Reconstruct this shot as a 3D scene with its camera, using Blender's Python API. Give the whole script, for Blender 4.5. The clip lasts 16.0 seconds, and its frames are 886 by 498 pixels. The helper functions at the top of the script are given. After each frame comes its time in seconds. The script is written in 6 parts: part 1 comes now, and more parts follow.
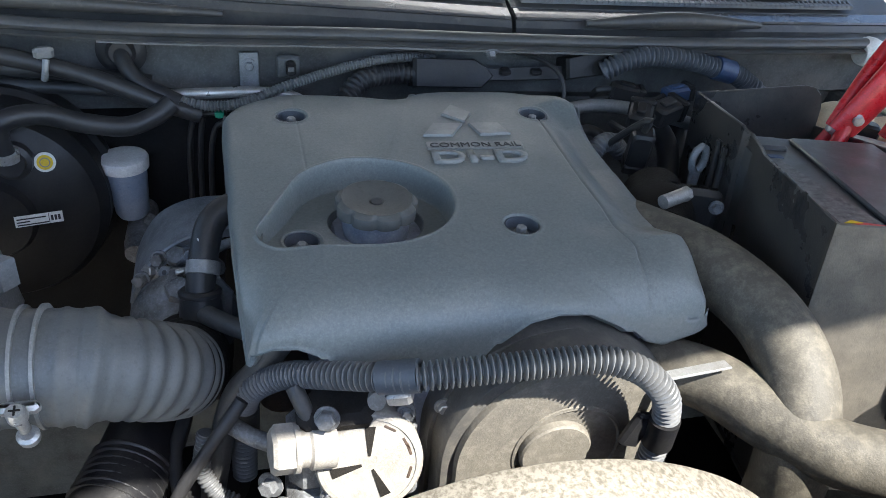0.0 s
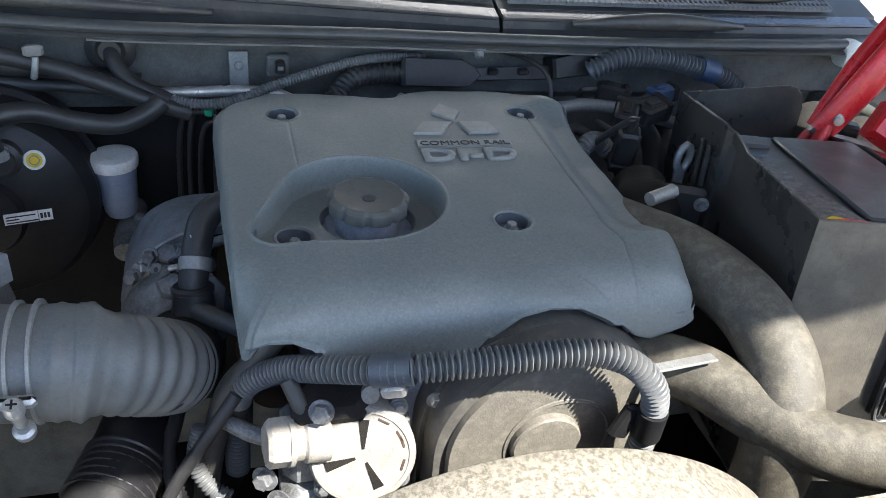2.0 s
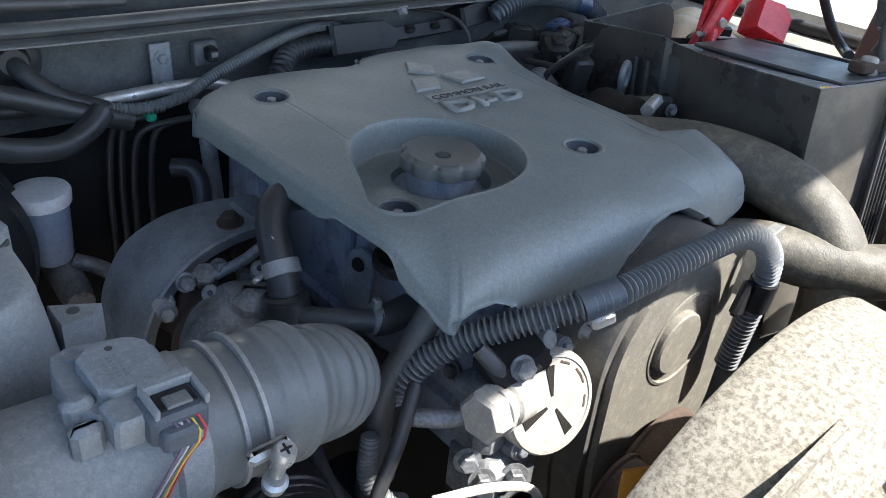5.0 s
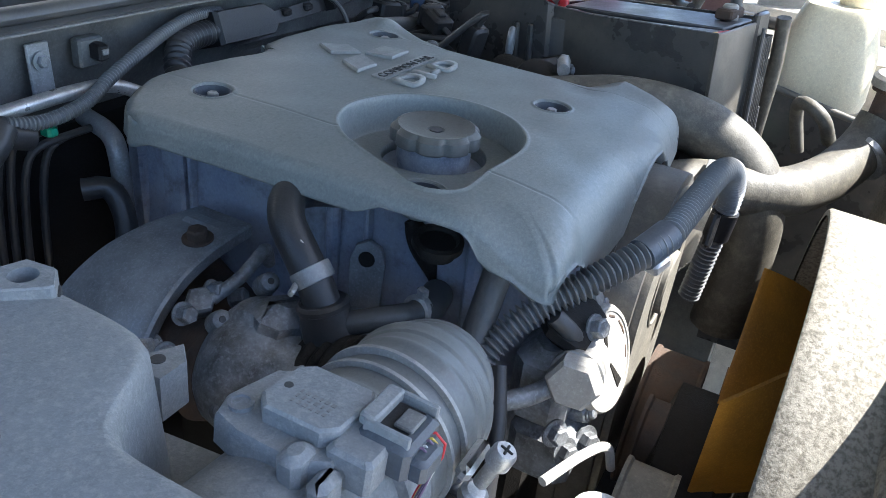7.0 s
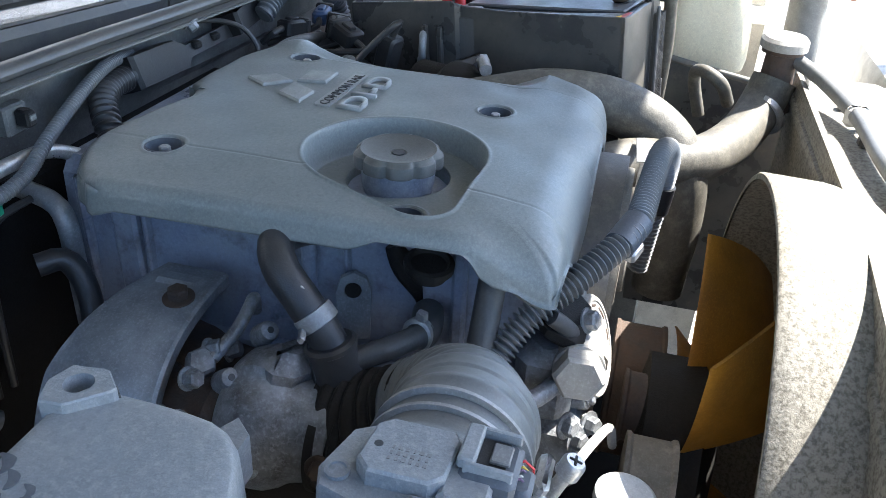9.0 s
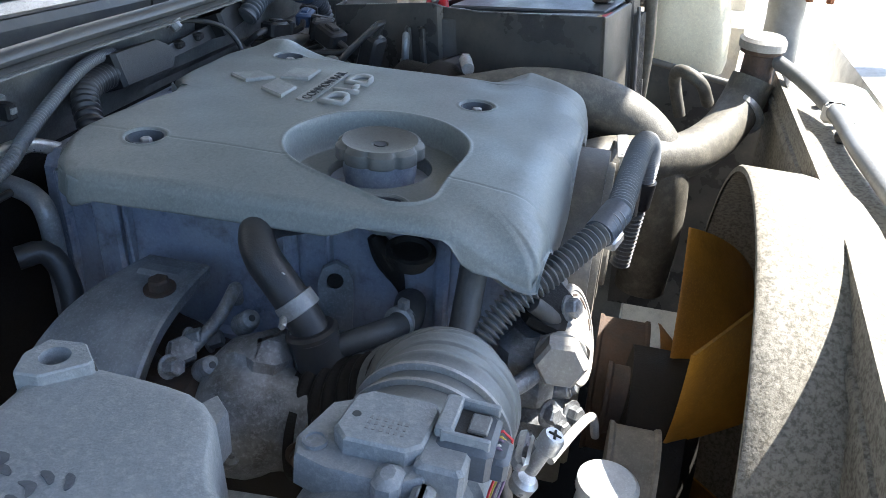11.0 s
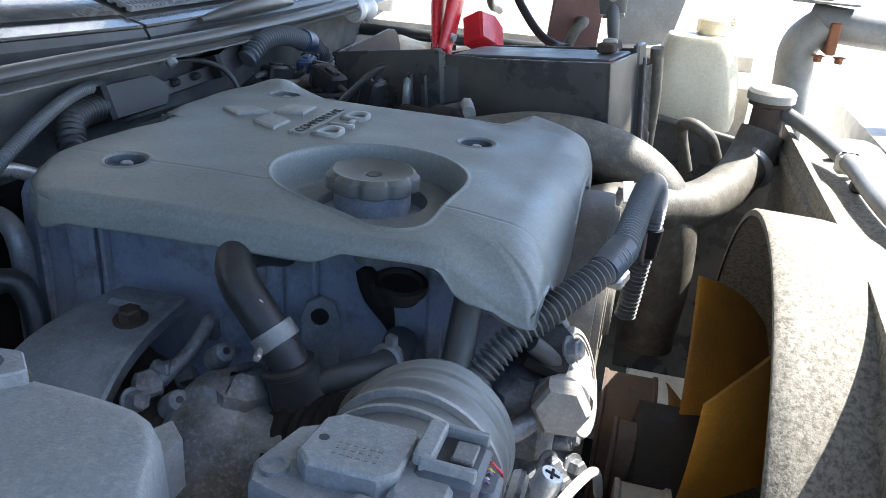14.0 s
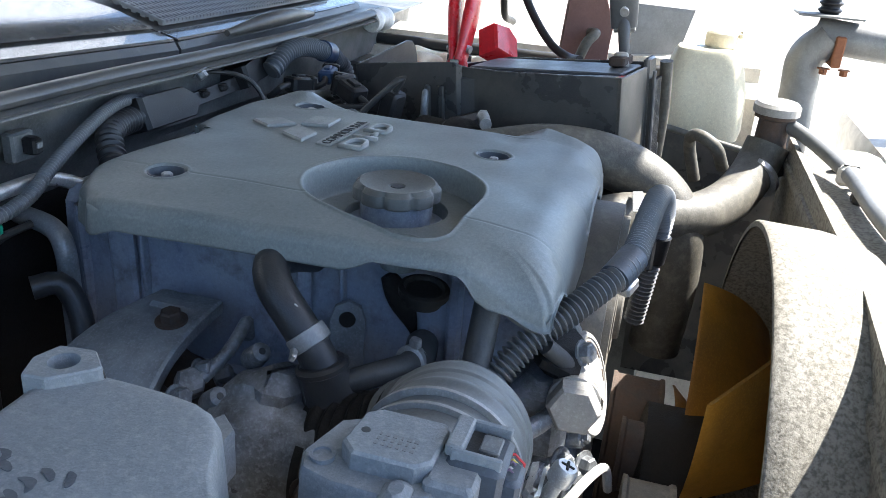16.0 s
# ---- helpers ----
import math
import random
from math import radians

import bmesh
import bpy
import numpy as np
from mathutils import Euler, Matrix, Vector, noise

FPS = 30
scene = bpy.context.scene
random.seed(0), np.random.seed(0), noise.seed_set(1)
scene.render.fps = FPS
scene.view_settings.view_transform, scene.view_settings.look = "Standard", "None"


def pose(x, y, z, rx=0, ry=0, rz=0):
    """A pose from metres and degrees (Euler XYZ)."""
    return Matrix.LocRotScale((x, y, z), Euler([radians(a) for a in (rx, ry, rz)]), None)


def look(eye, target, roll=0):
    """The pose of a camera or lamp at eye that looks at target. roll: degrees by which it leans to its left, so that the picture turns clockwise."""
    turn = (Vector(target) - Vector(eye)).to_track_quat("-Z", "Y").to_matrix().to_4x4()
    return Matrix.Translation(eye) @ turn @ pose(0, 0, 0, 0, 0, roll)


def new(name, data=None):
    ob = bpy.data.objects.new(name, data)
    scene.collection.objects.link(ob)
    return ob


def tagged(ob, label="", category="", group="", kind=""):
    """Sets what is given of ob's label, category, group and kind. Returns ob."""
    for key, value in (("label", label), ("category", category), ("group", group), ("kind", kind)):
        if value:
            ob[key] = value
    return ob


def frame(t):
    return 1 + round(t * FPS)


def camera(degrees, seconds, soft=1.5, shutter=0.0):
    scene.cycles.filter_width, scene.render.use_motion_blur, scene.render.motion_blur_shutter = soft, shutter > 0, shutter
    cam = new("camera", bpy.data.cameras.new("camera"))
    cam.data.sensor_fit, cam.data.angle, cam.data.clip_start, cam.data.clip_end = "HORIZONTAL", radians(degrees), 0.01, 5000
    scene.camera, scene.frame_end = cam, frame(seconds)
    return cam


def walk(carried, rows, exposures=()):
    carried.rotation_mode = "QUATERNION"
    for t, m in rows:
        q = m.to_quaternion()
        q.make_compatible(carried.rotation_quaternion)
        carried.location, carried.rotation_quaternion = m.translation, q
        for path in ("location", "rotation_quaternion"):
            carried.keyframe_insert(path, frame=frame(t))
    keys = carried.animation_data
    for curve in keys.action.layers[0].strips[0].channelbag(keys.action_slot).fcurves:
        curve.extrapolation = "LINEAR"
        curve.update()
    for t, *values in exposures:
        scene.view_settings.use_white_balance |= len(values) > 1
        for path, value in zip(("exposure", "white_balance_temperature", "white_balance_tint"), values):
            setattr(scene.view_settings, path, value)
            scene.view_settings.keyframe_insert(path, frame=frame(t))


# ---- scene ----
cam = camera(57.7, 16.0, soft=0.75)
PATH = [
    (0, (0.038, 0.053, 1.423), (0.518, 1.657, 0.329), 5.9),
    (0.5, (0.028, 0.055, 1.415), (0.519, 1.659, 0.326), 6.1),
    (1, (0.028, 0.055, 1.419), (0.523, 1.664, 0.34), 6.2),
    (1.5, (0.028, 0.049, 1.421), (0.525, 1.655, 0.338), 6.1),
    (2, (0.028, 0.045, 1.423), (0.551, 1.641, 0.337), 6.6),
    (2.5, (0.029, 0.034, 1.444), (0.545, 1.62, 0.34), 6.6),
    (3, (0.015, 0.011, 1.45), (0.543, 1.594, 0.349), 6.4),
    (3.5, (-0.064, 0.062, 1.433), (0.724, 1.546, 0.348), 8.4),
    (4, (-0.155, 0.127, 1.402), (0.875, 1.469, 0.336), 7.8),
    (4.5, (-0.198, 0.147, 1.362), (0.938, 1.423, 0.321), 8.4),
    (4.7, (-0.226, 0.168, 1.355), (0.917, 1.445, 0.324), 6.9),
    (6.8, (-0.386, 0.366, 1.306), (1.218, 1.071, 0.34), 8.2),
    (7, (-0.385, 0.389, 1.297), (1.219, 1.093, 0.329), 7.4),
    (7.5, (-0.392, 0.450, 1.283), (1.237, 1.067, 0.3), 4.4),
    (8, (-0.405, 0.463, 1.302), (1.278, 0.925, 0.325), 4.6),
    (8.5, (-0.41, 0.464, 1.309), (1.283, 0.894, 0.334), 4.0),
    (9, (-0.414, 0.464, 1.322), (1.278, 0.879, 0.34), 3.2),
    (11.3, (-0.424, 0.453, 1.297), (1.306, 0.836, 0.372), 3.4),
    (11.5, (-0.424, 0.451, 1.289), (1.335, 0.848, 0.424), 3.6),
    (12, (-0.417, 0.444, 1.271), (1.357, 0.88, 0.457), 3.8),
    (12.5, (-0.409, 0.442, 1.269), (1.373, 0.88, 0.474), 3.9),
    (13, (-0.405, 0.445, 1.265), (1.38, 0.882, 0.475), 4.0),
    (13.5, (-0.403, 0.447, 1.261), (1.385, 0.887, 0.48), 4.1),
    (14, (-0.4, 0.451, 1.262), (1.391, 0.885, 0.485), 4.2),
    (14.5, (-0.399, 0.451, 1.263), (1.393, 0.881, 0.486), 4.2),
    (15, (-0.401, 0.449, 1.262), (1.392, 0.879, 0.488), 4.3),
    (15.5, (-0.403, 0.451, 1.265), (1.388, 0.876, 0.484), 4.6),
    (16, (-0.434, 0.453, 1.281), (1.353, 0.906, 0.504), 4.4),
]
walk(cam, [(t, look(eye, target, roll)) for t, eye, target, roll in PATH],
     exposures=[(0.0, 1.78, 6050, 10), (3.0, 1.82, 6100, 10), (3.5, 1.72, 6100, 10), (4.7, 1.82, 6000, 10), (6.8, 2.08, 5850, 10), (7.4, 2.45, 5760, 10), (9.2, 2.48, 5920, 10), (11.3, 2.30, 5950, 10), (16.0, 2.15, 5870, 10)])

# ---- daylight: high sun from the front of the car, clear sky, raised bonnet ----
SUN = Vector((0.36, -0.48, 0.80)).normalized()
world = bpy.data.worlds.new("sky")
scene.world = world
world.use_nodes = True
wn = world.node_tree
sky = wn.nodes.new("ShaderNodeTexSky")
sky.sky_type = "NISHITA"
sky.sun_disc = False
sky.sun_elevation = math.asin(SUN.z)
sky.sun_rotation = math.atan2(SUN.x, SUN.y)
wn.links.new(sky.outputs["Color"], wn.nodes["Background"].inputs["Color"])
wn.nodes["Background"].inputs["Strength"].default_value = 0.11
sun_data = bpy.data.lights.new("sun", "SUN")
sun_data.energy, sun_data.angle, sun_data.color = 5.0, radians(0.55), (1.0, 0.93, 0.81)
sun = new("sun", sun_data)
sun.matrix_world = look(SUN * 6, (0, 0, 0))


# ---- materials ----
def mat(name, base, rough=0.6, metal=0.0, second=None, scale=40.0, amount=0.5, fine=600.0, bump=0.15, spec=0.5,
        dust=None, dust_scale=9.0, dust_low=0.45, dust_high=0.7, coat=0.0):
    """Procedural surface: broad stains, fine grain and bump, an optional patchy layer of dust."""
    m = bpy.data.materials.new(name)
    m.use_nodes = True
    nt = m.node_tree
    N, L = nt.nodes, nt.links
    p = N["Principled BSDF"]
    p.inputs["Metallic"].default_value = metal
    p.inputs["Specular IOR Level"].default_value = spec
    p.inputs["Coat Weight"].default_value = coat
    tc = N.new("ShaderNodeTexCoord")

    def noise_tex(sc, det=4.0, rgh=0.6):
        n = N.new("ShaderNodeTexNoise")
        n.inputs["Scale"].default_value, n.inputs["Detail"].default_value, n.inputs["Roughness"].default_value = sc, det, rgh
        L.new(tc.outputs["Object"], n.inputs["Vector"])
        return n

    def mapr(sock, a, b, c, d):
        r = N.new("ShaderNodeMapRange")
        r.inputs[1].default_value, r.inputs[2].default_value, r.inputs[3].default_value, r.inputs[4].default_value = a, b, c, d
        L.new(sock, r.inputs[0])
        return r.outputs[0]

    def mix(f, a, b):
        x = N.new("ShaderNodeMix")
        x.data_type = "RGBA"
        L.new(f, x.inputs[0])
        for sock, v in ((x.inputs[6], a), (x.inputs[7], b)):
            if isinstance(v, tuple):
                sock.default_value = (*v, 1.0)
            else:
                L.new(v, sock)
        return x.outputs[2]

    second = second or tuple(c * 0.55 for c in base)
    broad, grain = noise_tex(scale), noise_tex(fine, 2.0)
    col = mix(mapr(broad.outputs["Fac"], 0.35, 0.7, 0.0, amount), base, second)
    lift = tuple(min(1.0, c * 1.5 + 0.012) for c in base)
    col = mix(mapr(grain.outputs["Fac"], 0.5, 0.8, 0.0, 0.5), col, lift)
    mott = noise_tex(220.0, 6.0, 0.75)
    col = mix(mapr(mott.outputs["Fac"], 0.52, 0.72, 0.0, 0.4), col, tuple(c * 0.5 for c in base))
    col = mix(mapr(mott.outputs["Fac"], 0.46, 0.28, 0.0, 0.35), col, tuple(min(1.0, c * 1.35 + 0.01) for c in base))
    if dust:
        d = noise_tex(dust_scale, 6.0, 0.7)
        col = mix(mapr(d.outputs["Fac"], dust_low, dust_high, 0.0, 0.85), col, dust)
    L.new(col, p.inputs["Base Color"])
    L.new(mapr(broad.outputs["Fac"], 0.3, 0.7, max(0.03, rough - 0.1), min(1.0, rough + 0.12)), p.inputs["Roughness"])
    b = N.new("ShaderNodeBump")
    b.inputs["Strength"].default_value, b.inputs["Distance"].default_value = bump, 0.001
    hs = N.new("ShaderNodeMath")
    hs.operation = "MULTIPLY_ADD"
    L.new(mott.outputs["Fac"], hs.inputs[0])
    hs.inputs[1].default_value = 1.2
    L.new(grain.outputs["Fac"], hs.inputs[2])
    L.new(hs.outputs[0], b.inputs["Height"])
    L.new(b.outputs["Normal"], p.inputs["Normal"])
    return m


M = {}
M["cover"] = mat("cover plastic", (0.152, 0.170, 0.168), 0.42, second=(0.195, 0.205, 0.195), scale=14, amount=0.6, fine=900, bump=0.12,
                 dust=(0.235, 0.245, 0.232), dust_scale=420, dust_low=0.46, dust_high=0.72)
M["badge"] = mat("badge plastic", (0.245, 0.25, 0.24), 0.42, second=(0.20, 0.205, 0.20), scale=60, fine=1200)
M["badge_dark"] = mat("badge letter", (0.05, 0.05, 0.05), 0.6, scale=60)
M["neckp"] = mat("pale speckled neck", (0.30, 0.32, 0.35), 0.45, second=(0.18, 0.20, 0.25), scale=90, amount=0.9)
M["cap"] = mat("cap plastic", (0.085, 0.085, 0.078), 0.5, second=(0.15, 0.147, 0.13), scale=60, fine=1000, bump=0.25)
M["black"] = mat("black plastic", (0.014, 0.014, 0.016), 0.4, second=(0.03, 0.029, 0.027), scale=30, amount=0.8, bump=0.2, spec=0.3)
M["rubber"] = mat("rubber", (0.022, 0.022, 0.024), 0.42, second=(0.06, 0.058, 0.054), scale=18, amount=0.8, bump=0.2)
M["hose_dusty"] = mat("dusty rubber", (0.075, 0.068, 0.054), 0.6, second=(0.105, 0.094, 0.073), scale=14, amount=0.8, bump=0.25,
                      dust=(0.27, 0.24, 0.185), dust_scale=75, dust_low=0.45, dust_high=0.95)
M["hose"] = mat("grey rubber hose", (0.050, 0.050, 0.050), 0.45, second=(0.09, 0.086, 0.077), scale=22, amount=0.8, bump=0.2)
M["conduit"] = mat("conduit plastic", (0.125, 0.13, 0.135), 0.38, second=(0.17, 0.165, 0.155), scale=60, amount=0.8, bump=0.1)
M["duct"] = mat("duct rubber", (0.105, 0.112, 0.115), 0.42, second=(0.165, 0.165, 0.15), scale=16, amount=0.8, bump=0.15)
M["blue"] = mat("blue-grey painted casting", (0.25, 0.285, 0.37), 0.34, second=(0.36, 0.375, 0.41), scale=16, amount=0.9, fine=400, bump=0.3,
                dust=(0.09, 0.075, 0.06), dust_scale=22, dust_low=0.52, dust_high=0.75)
M["cast"] = mat("cast aluminium", (0.27, 0.28, 0.29), 0.40, 0.3, second=(0.06, 0.056, 0.052), scale=40, amount=0.9, fine=350, bump=0.5,
                dust=(0.12, 0.10, 0.082), dust_scale=28, dust_low=0.57, dust_high=0.75)
M["pump"] = mat("dusty aluminium", (0.36, 0.34, 0.305), 0.6, 0.0, second=(0.22, 0.20, 0.17), scale=50, amount=0.7, fine=400, bump=0.4)
M["band"] = mat("dull band steel", (0.30, 0.30, 0.29), 0.5, 0.3, second=(0.2, 0.195, 0.185), scale=80)
M["clampc"] = mat("grey clamp plastic", (0.075, 0.085, 0.10), 0.45, second=(0.11, 0.115, 0.12), scale=60)
# black colour and low specular stand in for deep shade on the firewall
M["insul"] = mat("insulation blackened for deep shade", (0.010, 0.010, 0.011), 0.7, second=(0.022, 0.021, 0.02), scale=16, amount=0.9, bump=0.4, spec=0.12)
M["steel"] = mat("zinc steel", (0.5, 0.5, 0.49), 0.35, 0.6, second=(0.3, 0.28, 0.25), scale=80, amount=0.8, fine=900)
M["shield"] = mat("heat shield steel", (0.29, 0.305, 0.32), 0.38, 0.25, second=(0.16, 0.165, 0.17), scale=30, amount=0.9, fine=500, bump=0.2)
M["iron"] = mat("rusty cast iron", (0.06, 0.045, 0.036), 0.75, 0.2, second=(0.12, 0.075, 0.05), scale=45, amount=0.9, fine=300, bump=0.6)
# oil dirt, with colour and specular lowered further to stand in for deep shade
M["grime"] = mat("oily grime and deep shade", (0.013, 0.012, 0.011), 0.6, second=(0.028, 0.024, 0.02), scale=25, amount=0.9, bump=0.5, spec=0.2)
M["tan"] = mat("tan dusty plastic", (0.20, 0.175, 0.14), 0.7, second=(0.13, 0.11, 0.085), scale=30, amount=0.8, bump=0.3,
               dust=(0.36, 0.32, 0.26), dust_scale=40, dust_low=0.5, dust_high=0.75)
# timing cover plastic in a dark tone for its shaded upper parts
M["tshade"] = mat("timing plastic, shaded tone", (0.085, 0.082, 0.076), 0.5, second=(0.12, 0.112, 0.098), scale=24, amount=0.8, bump=0.25,
                 dust=(0.22, 0.20, 0.165), dust_scale=60, dust_low=0.50, dust_high=0.9)
# same plastic, dusty and made paler for the sun on its front
M["tlit"] = mat("dusty timing plastic, sunlit tone", (0.17, 0.155, 0.125), 0.7, second=(0.13, 0.118, 0.10), scale=18, amount=0.8, bump=0.3,
                 dust=(0.27, 0.245, 0.20), dust_scale=90, dust_low=0.5, dust_high=0.75)
M["shroud"] = mat("dusty shroud plastic", (0.115, 0.10, 0.076), 0.75, second=(0.18, 0.16, 0.127), scale=60, amount=0.6, bump=0.35,
                  dust=(0.29, 0.265, 0.215), dust_scale=260, dust_low=0.40, dust_high=0.56)
M["radiator"] = mat("sunlit radiator support", (0.55, 0.52, 0.46), 0.6, second=(0.35, 0.32, 0.27), scale=40, amount=0.7,
                    dust=(0.68, 0.64, 0.56), dust_scale=30, dust_low=0.4, dust_high=0.7)
M["yellow_fan"] = mat("yellow fan plastic", (0.40, 0.18, 0.018), 0.5, second=(0.20, 0.10, 0.025), scale=20, amount=0.7, bump=0.2)
M["body"] = mat("dusty body sheet", (0.135, 0.14, 0.138), 0.42, second=(0.05, 0.05, 0.047), scale=22, amount=0.9, fine=400, bump=0.2,
                dust=(0.21, 0.195, 0.17), dust_scale=12, dust_low=0.5, dust_high=0.8)
M["cowl"] = mat("cowl plastic", (0.05, 0.05, 0.052), 0.4, second=(0.10, 0.094, 0.082), scale=20, amount=0.8, fine=700,
                dust=(0.22, 0.2, 0.17), dust_scale=30, dust_low=0.58, dust_high=0.85)
M["grille"] = mat("cowl grille", (0.14, 0.15, 0.165), 0.4, second=(0.22, 0.22, 0.22), scale=25)
M["seal"] = mat("seal rubber", (0.062, 0.064, 0.066), 0.4, second=(0.13, 0.122, 0.108), scale=24, amount=0.7, bump=0.15)
M["red"] = mat("red enamel", (0.62, 0.018, 0.028), 0.32, second=(0.38, 0.01, 0.015), scale=60, amount=0.6, bump=0.3, coat=0.3)
M["battery"] = mat("battery case", (0.075, 0.078, 0.085), 0.42, second=(0.10, 0.095, 0.085), scale=30, amount=0.7)
M["box"] = mat("battery tray plastic", (0.040, 0.040, 0.042), 0.30, second=(0.10, 0.093, 0.082), scale=18, amount=0.9, bump=0.2,
               dust=(0.14, 0.125, 0.10), dust_scale=45, dust_low=0.6, dust_high=0.85)
M["box_dusty"] = mat("dusty tray front", (0.085, 0.078, 0.067), 0.42, second=(0.14, 0.125, 0.10), scale=24, amount=0.8, bump=0.2, dust=(0.19, 0.17, 0.14), dust_scale=30, dust_low=0.45, dust_high=0.8)
M["white"] = mat("white plastic", (0.72, 0.72, 0.70), 0.4, second=(0.55, 0.54, 0.5), scale=60, amount=0.4)
M["jug"] = mat("yellowed washer bottle", (0.72, 0.64, 0.46), 0.45, second=(0.6, 0.5, 0.33), scale=15, amount=0.6)
M["res"] = mat("blue-white reservoir", (0.20, 0.25, 0.34), 0.35, second=(0.30, 0.33, 0.38), scale=40)
M["torn"] = mat("torn grey sticker", (0.16, 0.155, 0.15), 0.5, second=(0.05, 0.045, 0.045), scale=160, amount=0.9)
M["label"] = mat("paper label", (0.75, 0.75, 0.73), 0.6, second=(0.6, 0.6, 0.58), scale=100, amount=0.4)
M["print"] = mat("label print", (0.03, 0.03, 0.035), 0.6)
M["yellow"] = mat("yellow sticker", (0.75, 0.52, 0.02), 0.5, second=(0.6, 0.4, 0.02), scale=200)
M["green"] = mat("green tape", (0.02, 0.28, 0.16), 0.5)
M["bluec"] = mat("blue connector", (0.045, 0.075, 0.15), 0.4)
M["wire_y"] = mat("yellow wire", (0.6, 0.45, 0.08), 0.5)
M["wire_w"] = mat("pale wire", (0.5, 0.48, 0.44), 0.5)
M["wire_r"] = mat("red wire", (0.55, 0.03, 0.04), 0.45)
M["wire_p"] = mat("violet wire", (0.16, 0.10, 0.16), 0.5)
M["rust"] = mat("rust", (0.25, 0.10, 0.045), 0.85, second=(0.13, 0.05, 0.03), scale=60, bump=0.6)
M["brown"] = mat("red-brown primer panel", (0.16, 0.075, 0.055), 0.7, second=(0.09, 0.05, 0.04), scale=20)
M["bar"] = mat("grey tube", (0.22, 0.22, 0.215), 0.5, 0.2, second=(0.12, 0.12, 0.115), scale=20, amount=0.8)
M["ground"] = mat("pale dry ground", (0.50, 0.46, 0.38), 0.9, second=(0.36, 0.32, 0.26), scale=3, amount=0.8, fine=60, bump=0.8)
M["paint"] = mat("car paint", (0.60, 0.60, 0.60), 0.3, 0.2, second=(0.54, 0.54, 0.54), scale=10, coat=0.5)
M["cowl_top"] = mat("glossy black cowl top", (0.05, 0.053, 0.06), 0.2, second=(0.11, 0.108, 0.10), scale=18, amount=0.8, coat=0.5)
M["smudge"] = mat("wiped plastic", (0.075, 0.08, 0.09), 0.5, second=(0.12, 0.125, 0.13), scale=80)
# near-black colour carries the deep shade at the bottom of the engine bay
M["pit"] = mat("near-black undertray, bay shade in its colour", (0.004, 0.004, 0.004), 0.9, second=(0.008, 0.007, 0.006), scale=20, spec=0.05)
M["airbox"] = mat("air box plastic", (0.19, 0.20, 0.207), 0.55, second=(0.26, 0.262, 0.26), scale=16, amount=0.7, fine=700, bump=0.35,
                  dust=(0.31, 0.31, 0.30), dust_scale=300, dust_low=0.5, dust_high=0.7)


def glass_mat():
    m = bpy.data.materials.new("windscreen glass")
    m.use_nodes = True
    p = m.node_tree.nodes["Principled BSDF"]
    # pale blue base colour stands in for bright sky reflected in the glass
    p.inputs["Base Color"].default_value = (0.26, 0.30, 0.34, 1)
    p.inputs["Roughness"].default_value = 0.06
    p.inputs["Specular IOR Level"].default_value = 0.9
    p.inputs["Coat Weight"].default_value = 1.0
    return m


M["glass"] = glass_mat()


# ---- mesh tools ----
def catmull(pts, n):
    """n points evenly along a smooth curve through pts."""
    P = [Vector(p) for p in pts]
    P = [P[0] * 2 - P[1]] + P + [P[-1] * 2 - P[-2]]
    dense = []
    for i in range(1, len(P) - 2):
        a, b, c, d = P[i - 1:i + 3]
        for k in range(24):
            t = k / 24
            dense.append(0.5 * ((2 * b) + (c - a) * t + (2 * a - 5 * b + 4 * c - d) * t * t + (3 * b - a - 3 * c + d) * t ** 3))
    dense.append(P[-2])
    cum = [0.0]
    for a, b in zip(dense, dense[1:]):
        cum.append(cum[-1] + (b - a).length)
    out, j = [], 0
    for k in range(n):
        s = cum[-1] * k / (n - 1)
        while j < len(cum) - 2 and cum[j + 1] < s:
            j += 1
        f = (s - cum[j]) / max(1e-9, cum[j + 1] - cum[j])
        out.append(dense[j].lerp(dense[j + 1], min(1, f)))
    return out, cum[-1]


